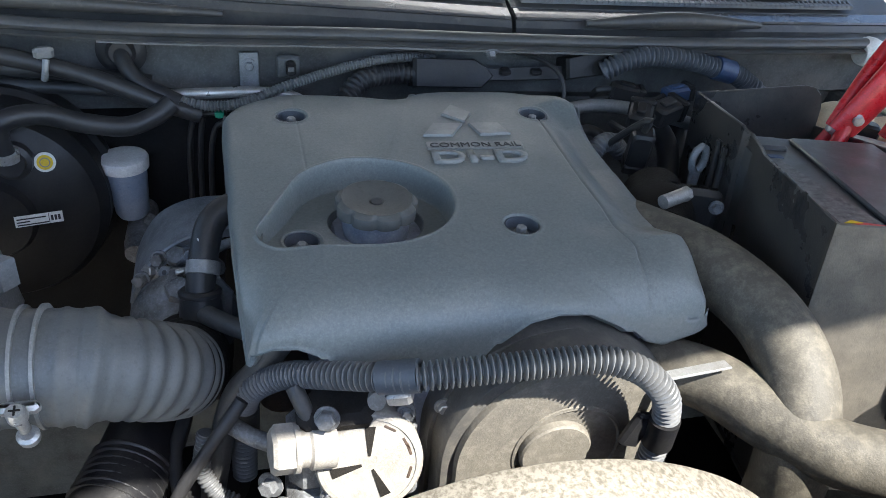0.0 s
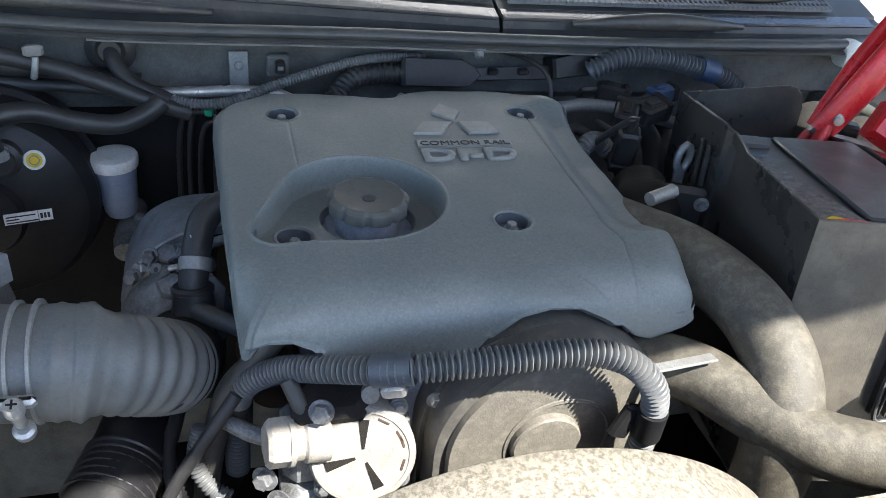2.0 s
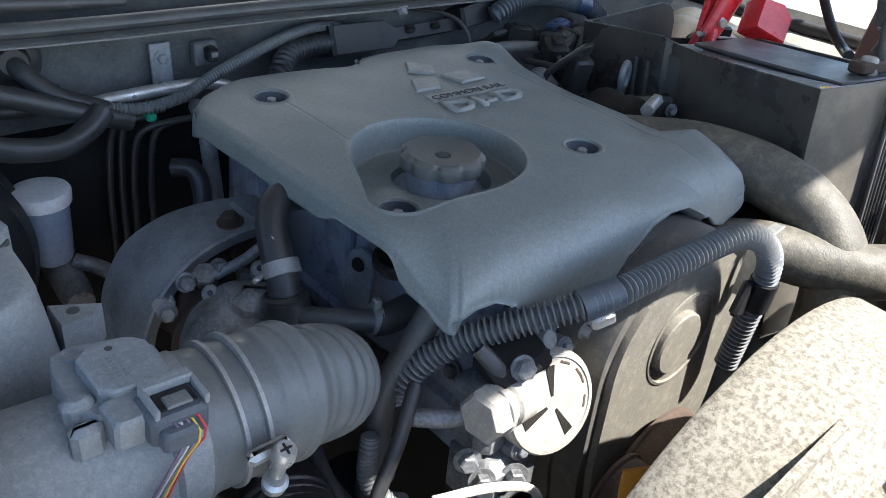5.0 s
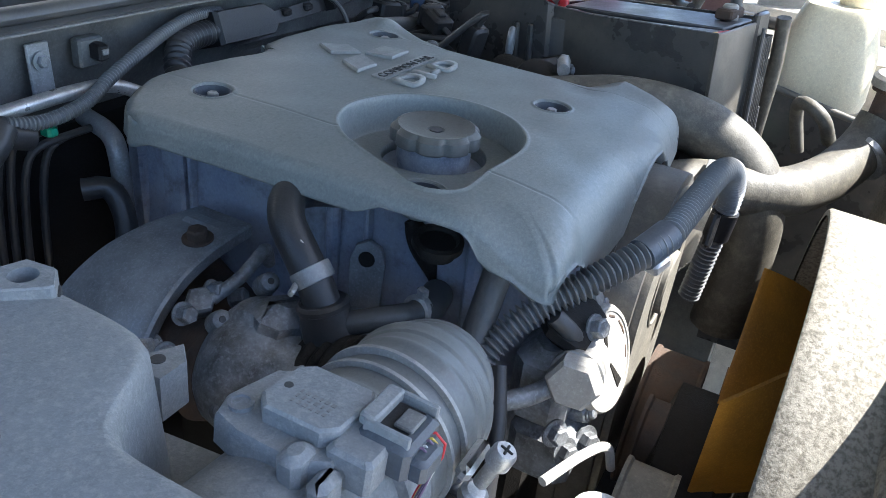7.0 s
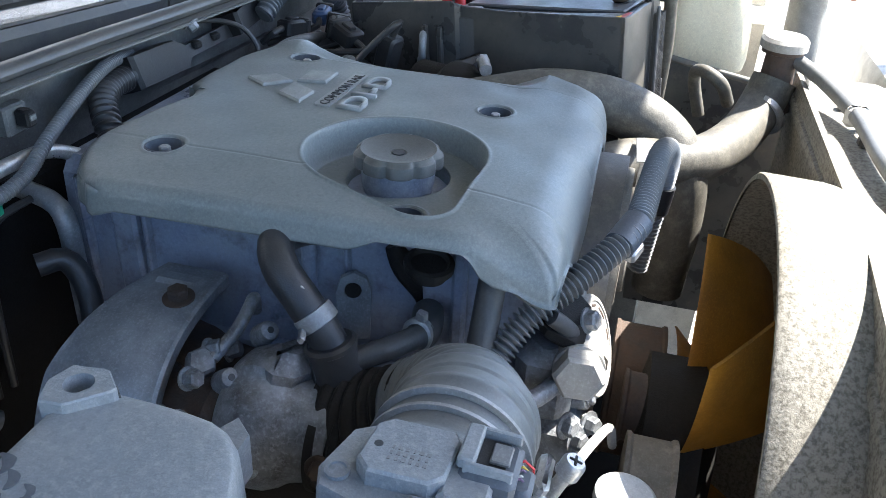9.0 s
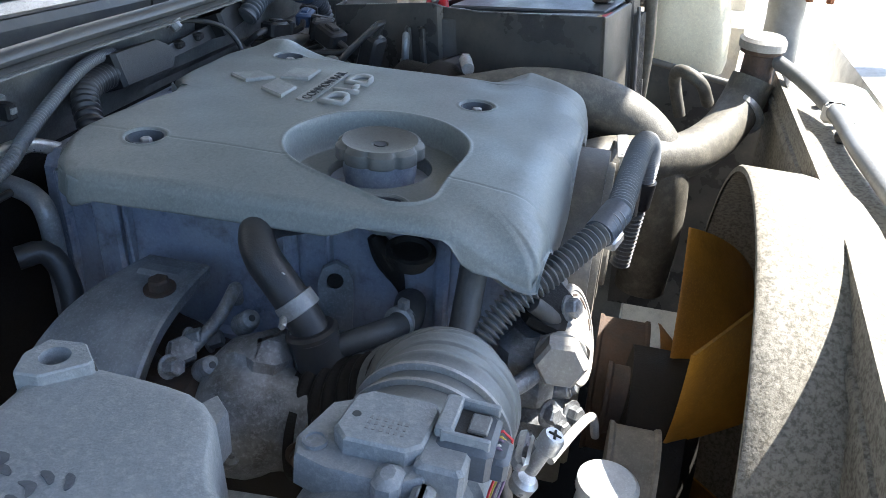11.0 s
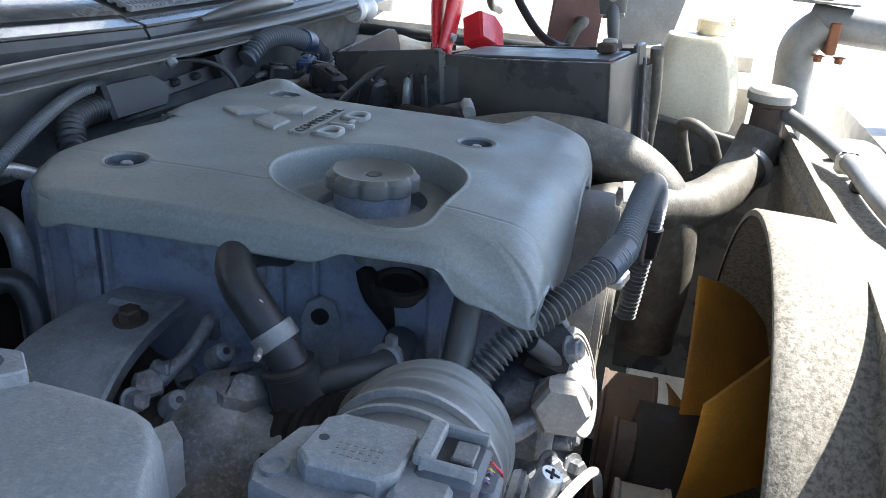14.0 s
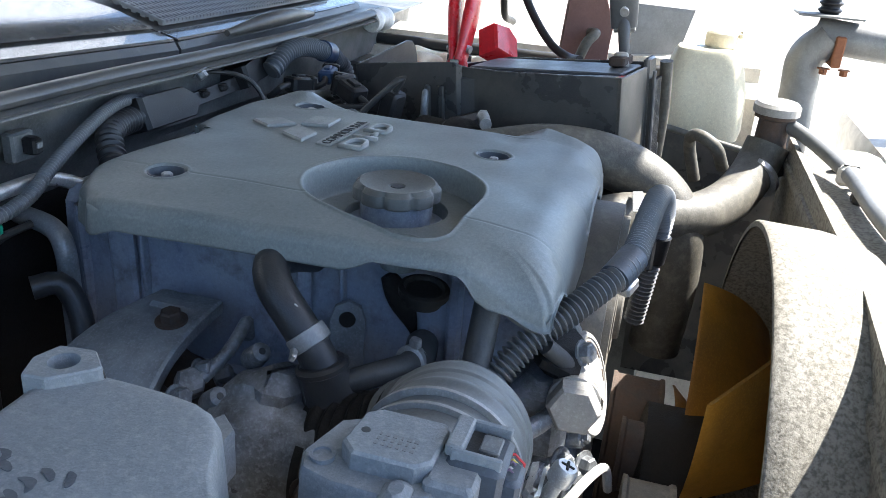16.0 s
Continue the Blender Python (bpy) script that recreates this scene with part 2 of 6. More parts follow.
class Geo:
    """Collects faces for one mesh."""

    def __init__(self):
        self.v, self.f = [], []

    def add(self, verts, faces):
        o = len(self.v)
        self.v += [tuple(p) for p in verts]
        self.f += [tuple(i + o for i in f) for f in faces]
        return self

    def rings(self, rings, cap=True, close=True):
        n = len(rings[0])
        verts = [p for r in rings for p in r]
        faces = []
        for i in range(len(rings) - 1):
            for j in range(n if close else n - 1):
                k = (j + 1) % n
                faces.append((i * n + j, i * n + k, (i + 1) * n + k, (i + 1) * n + j))
        if cap:
            faces.append(tuple(range(n - 1, -1, -1)))
            faces.append(tuple((len(rings) - 1) * n + j for j in range(n)))
        return self.add(verts, faces)

    def tube(self, pts, r, sides=16, n=None, cap=True, wobble=0.0):
        """A pipe along a smooth curve; r is a radius or a function of (metres along, share of length)."""
        length = catmull(pts, 2)[1]
        n = n or max(8, int(length / 0.006))
        P, length = catmull(pts, n)
        T = [(P[min(i + 1, n - 1)] - P[max(i - 1, 0)]).normalized() for i in range(n)]
        up = Vector((0, 0, 1)) if abs(T[0].z) < 0.9 else Vector((1, 0, 0))
        u = (up - T[0] * up.dot(T[0])).normalized()
        rings = []
        for i in range(n):
            u = (u - T[i] * u.dot(T[i])).normalized()
            w = T[i].cross(u)
            s = i / (n - 1)
            rr = r(s * length, s) if callable(r) else r
            if wobble:
                rr *= 1 + wobble * noise.noise(P[i] * 60)
            rings.append([P[i] + (u * math.cos(a) + w * math.sin(a)) * rr for a in (2 * math.pi * j / sides for j in range(sides))])
        return self.rings(rings, cap)

    def lathe(self, base, axis, profile, sides=32, cap=True):
        """Turned shape: profile rows of (along axis, radius)."""
        base, ax = Vector(base), Vector(axis).normalized()
        up = Vector((0, 0, 1)) if abs(ax.z) < 0.9 else Vector((1, 0, 0))
        u = (up - ax * up.dot(ax)).normalized()
        w = ax.cross(u)
        return self.rings([[base + ax * h + (u * math.cos(a) + w * math.sin(a)) * r for a in (2 * math.pi * j / sides for j in range(sides))]
                           for h, r in profile], cap)

    def prism(self, outline, m, depth, bevel=0.0):
        """A flat outline of (x, y) pushed along z of the pose m by depth, with a chamfer at the far end."""
        n = len(outline)
        cx, cy = sum(p[0] for p in outline) / n, sum(p[1] for p in outline) / n
        size = max(math.hypot(p[0] - cx, p[1] - cy) for p in outline)
        k = 1 - bevel / size
        lv = [(1.0, 0.0), (1.0, depth - bevel), (k, depth)] if bevel else [(1.0, 0.0), (1.0, depth)]
        return self.rings([[m @ Vector((cx + (x - cx) * s, cy + (y - cy) * s, z)) for x, y in outline] for s, z in lv])

    def box(self, m, sx, sy, sz, bevel=0.002):
        """A block with chamfered edges, centred on the pose m."""
        bv = min(bevel, sx / 3, sy / 3, sz / 3)
        x, y, z = sx / 2, sy / 2, sz / 2

        def ring(k, h):
            a, b = x - k, y - k
            c = bv
            return [m @ Vector(p) for p in ((a - c, -b, h), (a, -b + c, h), (a, b - c, h), (a - c, b, h), (-a + c, b, h), (-a, b - c, h), (-a, -b + c, h), (-a + c, -b, h))]
        return self.rings([ring(bv, -z), ring(0, -z + bv), ring(0, z - bv), ring(bv, z)])

    def bm(self, smooth=35.0):
        b = bmesh.new()
        vs = [b.verts.new(p) for p in self.v]
        for f in self.f:
            if len(set(f)) > 2:
                try:
                    b.faces.new([vs[i] for i in f])
                except ValueError:
                    pass
        bmesh.ops.recalc_face_normals(b, faces=b.faces)
        for f in b.faces:
            f.smooth = True
        for e in b.edges:
            if len(e.link_faces) == 2 and e.calc_face_angle(0.0) > radians(smooth):
                e.smooth = False
        return b


def thing(name, at, label, category, group="", kind=""):
    ob = new(name)
    ob.location = at
    ob.empty_display_size = 0.02
    return tagged(ob, label, category, group, kind)


def part(name, geo, material, parent=None, label="", smooth=35.0):
    """Links geometry given in world metres as one mesh, under a thing or a part."""
    b = geo.bm(smooth) if isinstance(geo, Geo) else geo
    me = bpy.data.meshes.new(name)
    b.to_mesh(me)
    b.free()
    me.materials.append(M[material])
    ob = new(name, me)
    if parent is not None:
        ob.parent = parent
        o, q = Vector((0, 0, 0)), parent
        while q is not None:
            o += q.location
            q = q.parent
        me.transform(Matrix.Translation(-o))
    if label:
        ob["label"] = label
    return ob


def solo(name, geo, material, label, category, group="", kind="", smooth=35.0):
    return tagged(part(name, geo, material, None, "", smooth), label, category, group, kind)


def circle(r, n=24, sx=1.0):
    return [(r * sx * math.cos(2 * math.pi * k / n), r * math.sin(2 * math.pi * k / n)) for k in range(n)]


def facing(p, d, roll=0):
    """A pose at p whose z points along d."""
    return Matrix.Translation(p) @ Vector(d).to_track_quat("Z", "Y").to_matrix().to_4x4() @ pose(0, 0, 0, 0, 0, roll)


def hex_bolt(g, p, d, r=0.006, h=0.005, washer=1.5):
    g.prism(circle(r * washer, 20), facing(p, d), 0.0015)
    g.prism(circle(r, 6), facing(Vector(p) + Vector(d).normalized() * 0.0015, d), h, r * 0.18)
    return g


def ribbed(r, depth, pitch):
    """Radius of a corrugated pipe."""
    return lambda s, k: r - depth * (0.5 + 0.5 * math.copysign(abs(math.cos(2 * math.pi * s / pitch)) ** 0.5, math.cos(2 * math.pi * s / pitch)))


def corrugated(g, pts, r, depth=0.0016, pitch=0.0046, sides=16):
    length = catmull(pts, 2)[1]
    return g.tube(pts, ribbed(r, depth, pitch), sides, n=int(length / pitch * 6))


# ---- ground and the raised bonnet that shades the engine ----
g = Geo()
g.add([(-60, -60, 0), (60, -60, 0), (60, 60, 0), (-60, 60, 0)], [(0, 1, 2, 3)])
solo("ground", g, "ground", "pale sunlit bare ground round the car", "ground", kind="structure")

bonnet = thing("bonnet", (0.3, 1.10, 1.16), "raised grey car bonnet held open over the engine", "bonnet")
hinge, tip = Vector((0.0, 1.12, 1.25)), Vector((0.0, -0.014, 1.86))
slope = (tip - hinge)
g = Geo()
rows = []
for i in range(13):
    t = i / 12
    row = []
    for j in range(25):
        x = -0.55 + 1.72 * j / 24
        c = hinge + slope * t
        lead = 0.085 * (x - 0.96) * t
        bulge = 0.03 * math.sin(math.pi * t) * (1 - ((x - 0.31) / 0.86) ** 2)
        row.append((x, c.y + lead + bulge * 0.6, c.z + bulge))
    rows.append(row)
n = 25
V = [p for r in rows for p in r]
F = [(i * n + j, i * n + j + 1, (i + 1) * n + j + 1, (i + 1) * n + j) for i in range(12) for j in range(24)]
V2 = [(x, y + 0.012, z + 0.018) for x, y, z in V]
o = len(V)
F2 = [tuple(k + o for k in reversed(f)) for f in F]
rim = [i * n for i in range(13)] + [12 * n + j for j in range(1, 25)] + [i * n + 24 for i in range(11, -1, -1)] + [j for j in range(23, 0, -1)]
F3 = [(a, b, b + o, a + o) for a, b in zip(rim, rim[1:] + rim[:1])]
g.add(V + V2, F + F2 + F3)
panel = part("panel", g, "body", bonnet, "grey panel with a dull dark underside")
panel.data.materials.append(M["paint"])
for face in list(panel.data.polygons)[len(F):len(F) + len(F2)]:
    face.material_index = 1

# ---- engine cover ----
CX, CY, TOP = 0.148, 0.643, 1.078
OUT = [(0.036, 0.500), (0.031, 0.57), (0.029, 0.64), (0.026, 0.74), (0.024, 0.825), (0.030, 0.842), (0.045, 0.859), (0.082, 0.874), (0.123, 0.872), (0.165, 0.866), (0.201, 0.858), (0.222, 0.863),
       (0.236, 0.876), (0.331, 0.875), (0.372, 0.862), (0.408, 0.836), (0.407, 0.80), (0.405, 0.762), (0.408, 0.70), (0.405, 0.65), (0.398, 0.612), (0.400, 0.58), (0.403, 0.54), (0.403, 0.506),
       (0.397, 0.497), (0.37, 0.494), (0.30, 0.493), (0.22, 0.493), (0.14, 0.493), (0.09, 0.494), (0.044, 0.496)]


def seg_dist(x, y):
    best = np.full(x.shape, 9.0)
    for (ax, ay), (bx, by) in zip(OUT, OUT[1:] + OUT[:1]):
        dx, dy = bx - ax, by - ay
        t = np.clip(((x - ax) * dx + (y - ay) * dy) / (dx * dx + dy * dy), 0, 1)
        best = np.minimum(best, np.hypot(x - ax - t * dx, y - ay - t * dy))
    return best


def smooth01(a, b, x):
    t = np.clip((x - a) / (b - a), 0, 1)
    return t * t * (3 - 2 * t)


def recess_dist(x, y):
    """Signed distance to the drop-shaped well round the filler cap."""
    ax, ay, ra, bx, by, rb = 0.146, 0.644, 0.0715, 0.073, 0.601, 0.024
    dx, dy = bx - ax, by - ay
    ln = math.hypot(dx, dy)
    ux, uy = dx / ln, dy / ln
    k = (ra - rb) / ln
    px, py = (x - ax), (y - ay)
    along, side = px * ux + py * uy, np.abs(-px * uy + py * ux)
    c = math.sqrt(1 - k * k)
    s = along * c - side * k
    d_mid = along * k + side * c - ra
    d = np.where(s <= 0, np.hypot(along, side) - ra, np.where(s >= ln * c, np.hypot(along - ln, side) - rb, d_mid))
    return d


BOLTS = [(0.092, 0.814), (0.349, 0.808), (0.265, 0.589)]


def low_edge(x, y):
    """Height of the cover's lower rim: a tabbed left side, a notched and arched front, a plain right side."""
    front = y < 0.515
    zf = np.interp(x, [0.030, 0.038, 0.043, 0.055, 0.072, 0.086, 0.095, 0.100, 0.20, 0.208, 0.222, 0.243, 0.266, 0.292, 0.322, 0.347, 0.362, 0.394, 0.404],
                   [1.036, 1.033, 1.050, 1.054, 1.052, 1.043, 1.030, 1.016, 1.012, 1.020, 1.040, 1.057, 1.063, 1.060, 1.044, 1.021, 1.016, 1.025, 1.030])
    zl = np.interp(y, [0.50, 0.540, 0.548, 0.556, 0.568, 0.600, 0.617, 0.632, 0.640, 0.74, 0.815, 0.825, 0.833, 0.842],
                   [1.034, 1.041, 1.046, 1.058, 1.067, 1.067, 1.063, 1.055, 1.052, 1.052, 1.051, 1.047, 1.044, 1.048])
    zr = 1.046 - 0.018 * smooth01(0.60, 0.54, y)
    return np.where(front, zf, np.where(x < 0.06, zl, np.where(x > 0.385, zr, 1.046)))


NA, NR = 960, 330
loop, _ = catmull([(*p, 0) for p in OUT + OUT[:1]], NA + 1)
LX, LY = np.array([p.x for p in loop[:-1]]), np.array([p.y for p in loop[:-1]])
rad = np.concatenate([np.linspace(0.02, 0.8, 260, endpoint=False), np.linspace(0.8, 1.0, NR - 260)])
X = CX + rad[:, None] * (LX - CX)[None]
Y = CY + rad[:, None] * (LY - CY)[None]
D = seg_dist(X, Y)
D[-1] = 0
zlow = low_edge(LX, LY)
frontness = smooth01(0.56, 0.50, LY)[None] * np.ones_like(X)
R = 0.0095 + 0.0275 * frontness
fall = R - np.sqrt(np.maximum(0, R * R - np.maximum(0, R - D) ** 2))
ker = np.exp(-(np.arange(-24, 25) / 11.0) ** 2)
ker /= ker.sum()
blur = sum(w * np.roll(fall, k, axis=1) for w, k in zip(ker, range(-24, 25)))
mixw = smooth01(0.0005, 0.006, D)
fall = fall * (1 - mixw) + blur * mixw
limit = np.minimum(1.0, (TOP - zlow[None] - 0.001) / R)
Z = TOP - fall * limit
Z -= 0.010 * smooth01(0.575, 0.50, Y) * (1 - frontness * 0.4)
rd = recess_dist(X, Y)
# the left band folds down from a crease; the right flank drops behind a seam and swells again at the front corner
Z -= 0.085 * np.maximum(0, 0.096 - X) * smooth01(-0.002, 0.004, rd)
Z -= 0.0006 * np.exp(-((X - 0.0962) / 0.0012) ** 2) * (rd > 0.002)
seam = 0.347 + 0.005 * np.exp(-((Y - 0.552) / 0.015) ** 2) + 0.004 * smooth01(0.65, 0.8, Y)
past = smooth01(0.83, 0.815, Y)
Z -= (0.0022 * np.exp(-((X - seam) / 0.0013) ** 2) + 0.0012 * smooth01(0.0, 0.002, X - seam)) * past
flank = np.interp(Y, [0.49, 0.53, 0.56, 0.578, 0.595, 0.615, 0.65, 0.71, 0.79, 0.83], [0.000, 0.004, 0.003, -0.006, -0.013, -0.014, -0.014, -0.017, -0.010, 0.0])
Z += flank * smooth01(0.002, 0.032, X - seam)
Z -= 0.003 * np.exp(-((X - 0.335) / 0.02) ** 2 - ((Y - 0.585) / 0.018) ** 2)
Z += 0.006 * np.exp(-((X - 0.385) / 0.02) ** 2 - ((Y - 0.835) / 0.02) ** 2)
wide = 0.0030 + 0.0030 * smooth01(0.585, 0.65, Y)
well = smooth01(0.0, 1.0, (0.0012 - rd) / wide)
floor_z = 1.0545 - 0.005 * smooth01(0.62, 0.70, Y)
Z += 0.0006 * np.exp(-((rd - 0.0025) / 0.0014) ** 2)
Z = Z * (1 - well) + floor_z * well
neck = np.hypot(X - 0.151, Y - 0.643)
Z = np.where(neck < 0.043, np.minimum(Z, 1.058 - 0.022 * smooth01(0.043, 0.039, neck)), Z)
for bx, by in BOLTS + [(0.085, 0.617)]:
    q = np.hypot(X - bx, Y - by)
    Z -= 0.0190 * smooth01(0.0152, 0.0141, q) - 0.0008 * np.exp(-((q - 0.0172) / 0.0012) ** 2)
Z += 0.00035 * np.sin(X * 95 + 1.3) * np.cos(Y * 71)
rows = [np.stack([X[i], Y[i], Z[i]], 1) for i in range(NR)]
# skirt, lower lip and inner wall
nx, ny = LX - CX, LY - CY
nl = np.hypot(nx, ny)
ox, oy = nx / nl, ny / nl
zt = Z[-1]
for k in range(1, 7):
    t = k / 6
    rows.append(np.stack([LX + ox * 0.002 * t, LY + oy * 0.002 * t, zt * (1 - t) + np.minimum(zt - 0.0006, zlow) * t], 1))
ze = rows[-1][:, 2]
rows.append(np.stack([LX - ox * 0.0012, LY - oy * 0.0012, ze], 1))
rows.append(np.stack([LX - ox * 0.003, LY - oy * 0.003, zt - 0.003], 1))
rows.append(np.stack([LX - ox * 0.025, LY - oy * 0.025, zt + 0.004], 1))
V = np.concatenate(rows)
nr = len(rows)
I = np.arange(NA)
F = np.concatenate([np.stack([i * NA + I, i * NA + (I + 1) % NA, (i + 1) * NA + (I + 1) % NA, (i + 1) * NA + I], 1) for i in range(nr - 1)])
me = bpy.data.meshes.new("shell")
me.from_pydata(V.tolist(), [], F[:, ::-1].tolist())
me.polygons.foreach_set("use_smooth", [True] * len(F))
me.materials.append(M["cover"])
engine_cover = thing("engine_cover", (0.2, 0.68, 1.05), "dusty grey moulded plastic engine cover over the engine", "engine cover")
shell = new("shell", me)
shell.parent = engine_cover
me.transform(Matrix.Translation(-engine_cover.location))

for k, (bx, by, bz) in enumerate([(*b, 1.0675) for b in BOLTS] + [(0.085, 0.617, 1.0445)]):
    # grommet raised into a dark sleeve that also paints the hole's inner shade
    g = Geo().lathe((bx, by, bz - 0.002), (0, 0, 1), [(0, 0.0150), (0.0112, 0.0149), (0.0114, 0.0138), (0.0014, 0.0132), (0.0014, 0.0085), (0.0030, 0.0080), (0.0030, 0.002)], 32)
    w = part("grommet", g, "clampc", engine_cover, "dark rubber grommet, hole shade in its colour")
    part("bolt", hex_bolt(Geo(), (bx, by, bz + 0.001), (0, 0, 1), 0.0046, 0.0058, 1.45), "band", w, "dull steel hex bolt")

# emblem: three plain rhombi
for pts in ([(0.261, 0.830), (0.279, 0.808), (0.2665, 0.786), (0.2465, 0.807)],
            [(0.232, 0.7845), (0.263, 0.7825), (0.246, 0.7555), (0.216, 0.7575)],
            [(0.269, 0.783), (0.301, 0.7825), (0.3075, 0.7565), (0.275, 0.7565)]):
    part("emblem_rhombus", Geo().prism(pts, pose(0, 0, 1.0765), 0.0045, 0.0015), "badge", engine_cover, "raised grey emblem rhombus", 20)
part("badge_bar", Geo().prism([(0.2145, 0.731), (0.216, 0.729), (0.311, 0.727), (0.3125, 0.729), (0.313, 0.739), (0.311, 0.7415), (0.217, 0.744), (0.2155, 0.742)],
                              pose(0, 0, 1.0765), 0.0030, 0.0008), "badge", engine_cover, "raised grey lettering bar")


def lettering(body, at, width, height, depth, material, parent, label, bold=0.0, rot=0.0):
    """Raised text lying flat on the cover, stretched to its width and height."""
    cu = bpy.data.curves.new("lettering", "FONT")
    cu.body, cu.size, cu.extrude, cu.offset = body, 1.0, 0.0, bold
    tmp = new("lettering_source", cu)
    me = bpy.data.meshes.new_from_object(tmp.evaluated_get(bpy.context.evaluated_depsgraph_get()))
    bpy.data.objects.remove(tmp)
    b = bmesh.new()
    b.from_mesh(me)
    bpy.data.meshes.remove(me)
    xs, ys = [v.co.x for v in b.verts], [v.co.y for v in b.verts]
    x0, x1, y0, y1 = min(xs), max(xs), min(ys), max(ys)
    for v in b.verts:
        v.co = Vector(((v.co.x - x0) / (x1 - x0) * width, (v.co.y - y0) / (y1 - y0) * height, 0))
    top = bmesh.ops.extrude_face_region(b, geom=list(b.faces))["geom"]
    for e in top:
        if isinstance(e, bmesh.types.BMVert):
            e.co.z += depth
    bmesh.ops.transform(b, matrix=pose(*at, 0, 0, rot), verts=b.verts)
    bmesh.ops.recalc_face_normals(b, faces=b.faces)
    return part("lettering", b, material, parent, label)


lettering("COMMON RAIL", (0.2185, 0.7315, 1.0796), 0.091, 0.0088, 0.0006, "badge_dark", engine_cover, "dark small lettering", 0.0, -1.5)
lettering("DI-D", (0.2155, 0.6995, 1.0765), 0.094, 0.0235, 0.0045, "badge", engine_cover, "raised grey block lettering", 0.022, -1.2)

# ---- oil filler ----
oil_filler = thing("oil_filler", (0.151, 0.643, 1.02), "dusty dark plastic oil filler cap on a pale neck", "filler cap")
part("neck", Geo().lathe((0.151, 0.643, 1.00), (0, 0, 1), [(0, 0.028), (0.046, 0.028), (0.050, 0.0295), (0.0655, 0.0295), (0.0660, 0.027)], 40), "neckp", oil_filler, "pale blue-grey neck")
rings = []
for h, k in ((1.0645, 0.90), (1.0647, 0.965), (1.0655, 1.0), (1.0735, 1.0), (1.0748, 0.985), (1.0755, 0.95), (1.0775, 0.90), (1.0782, 0.85), (1.0776, 0.80), (1.0752, 0.55), (1.0742, 0.20), (1.0730, 0.165), (1.0722, 0.15)):
    notch = 0.075 if k > 0.94 else (0.045 if k > 0.88 else 0.0)
    row = []
    for j in range(225):
        a = 2 * math.pi * j / 225
        off = ((a * 9 / (2 * math.pi)) % 1.0 - 0.5) / 0.12
        rr = k * 0.0355 * (1 - notch * math.exp(-off * off) + 0.012 * (notch > 0) * math.cos(9 * a))
        row.append((0.151 + rr * math.cos(a), 0.643 + rr * math.sin(a), h))
    rings.append(row)
lobed = part("lobed_cap", Geo().rings(rings), "cap", oil_filler, "dusty dark lobed cap", 30)
# dark disc laid in the centre paints the hole's shade
part("cap_hole", Geo().lathe((0.151, 0.643, 1.0735), (0, 0, 1), [(0, 0.0052), (0.0008, 0.0050), (0.0006, 0.002)], 20), "badge_dark", lobed)

# ---- engine block and head ----
engine = thing("engine", (0.22, 0.70, 0.60), "blue-grey painted diesel engine with dusty castings", "engine")
# block takes the grime material, which has deep shade in its colour
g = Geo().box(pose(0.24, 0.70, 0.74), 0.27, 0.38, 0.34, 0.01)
part("block", g, "grime", engine, "engine block, grimy and darkened for deep shade")
g = Geo().box(pose(0.237, 0.69, 0.880), 0.28, 0.37, 0.06, 0.006)
part("cylinder_head", g, "blue", engine, "stained blue-grey cylinder head")
g = Geo()
prof = [(0.092, 0.895), (0.092, 0.905), (0.100, 0.908), (0.102, 0.93), (0.106, 1.03), (0.116, 1.043), (0.35, 1.043), (0.366, 1.03), (0.372, 0.93), (0.38, 0.925), (0.38, 0.895)]
g.rings([[(x, y, z) for x, z in prof] for y in (0.515, 0.535, 0.62, 0.74, 0.84, 0.925)])
part("rocker_cover", g, "blue", engine, "blue-grey painted rocker cover")
for y, w in ((0.575, 0.012), (0.667, 0.004), (0.700, 0.012), (0.846, 0.004), (0.866, 0.024), (0.905, 0.006)):
    part("rib", Geo().box(pose(0.1005, y, 0.972, 0, -2, 0), 0.010, w, 0.124, 0.003), "blue", engine)
part("stain", Geo().tube([(0.099, 0.63, 1.02), (0.0985, 0.61, 0.985), (0.0985, 0.60, 0.95)], lambda s, k: 0.006 + 0.004 * math.sin(6 * k), 10), "grime", engine, "dark oily run")
for y in (0.55,):
    part("bolt", hex_bolt(Geo(), (0.098, y, 0.935), (-1, 0, 0.1), 0.006, 0.006), "cast", engine)
# plug under the cover's front left corner
part("plug", Geo().lathe((0.066, 0.592, 1.020), (-0.1, -0.1, 1), [(0, 0.014), (0.006, 0.014), (0.007, 0.0185), (0.012, 0.0185), (0.013, 0.015), (0.010, 0.013)], 28), "grime", engine, "dull round metal plug")
part("lifting_eye", Geo().prism([(-0.013, -0.03), (0.013, -0.03), (0.014, 0.012), (0.010, 0.024), (0, 0.029), (-0.010, 0.024), (-0.014, 0.012)], facing((0.082, 0.655, 0.972), (-1, -0.3, 0.1), 0), 0.005, 0.001), "shield", engine, "flat steel lifting eye")
# no opening is cut: a dark disc paints the eye's shaded inside
part("eye_hole", Geo().lathe((0.0765, 0.6535, 0.987), (-1, -0.3, 0.1), [(0, 0.0065), (0.0012, 0.006)], 20), "grime", engine)
# exhaust side below the head
part("exhaust_manifold", Geo().tube([(0.09, 0.85, 0.90), (0.07, 0.78, 0.89), (0.06, 0.70, 0.88), (0.07, 0.62, 0.89)], 0.028, 20, wobble=0.15), "iron", engine, "rusty cast exhaust manifold")

# ---- timing cover at the engine's nose ----
timing = thing("timing_cover", (0.28, 0.48, 0.80), "dusty round plastic timing belt cover at the engine front", "timing cover")
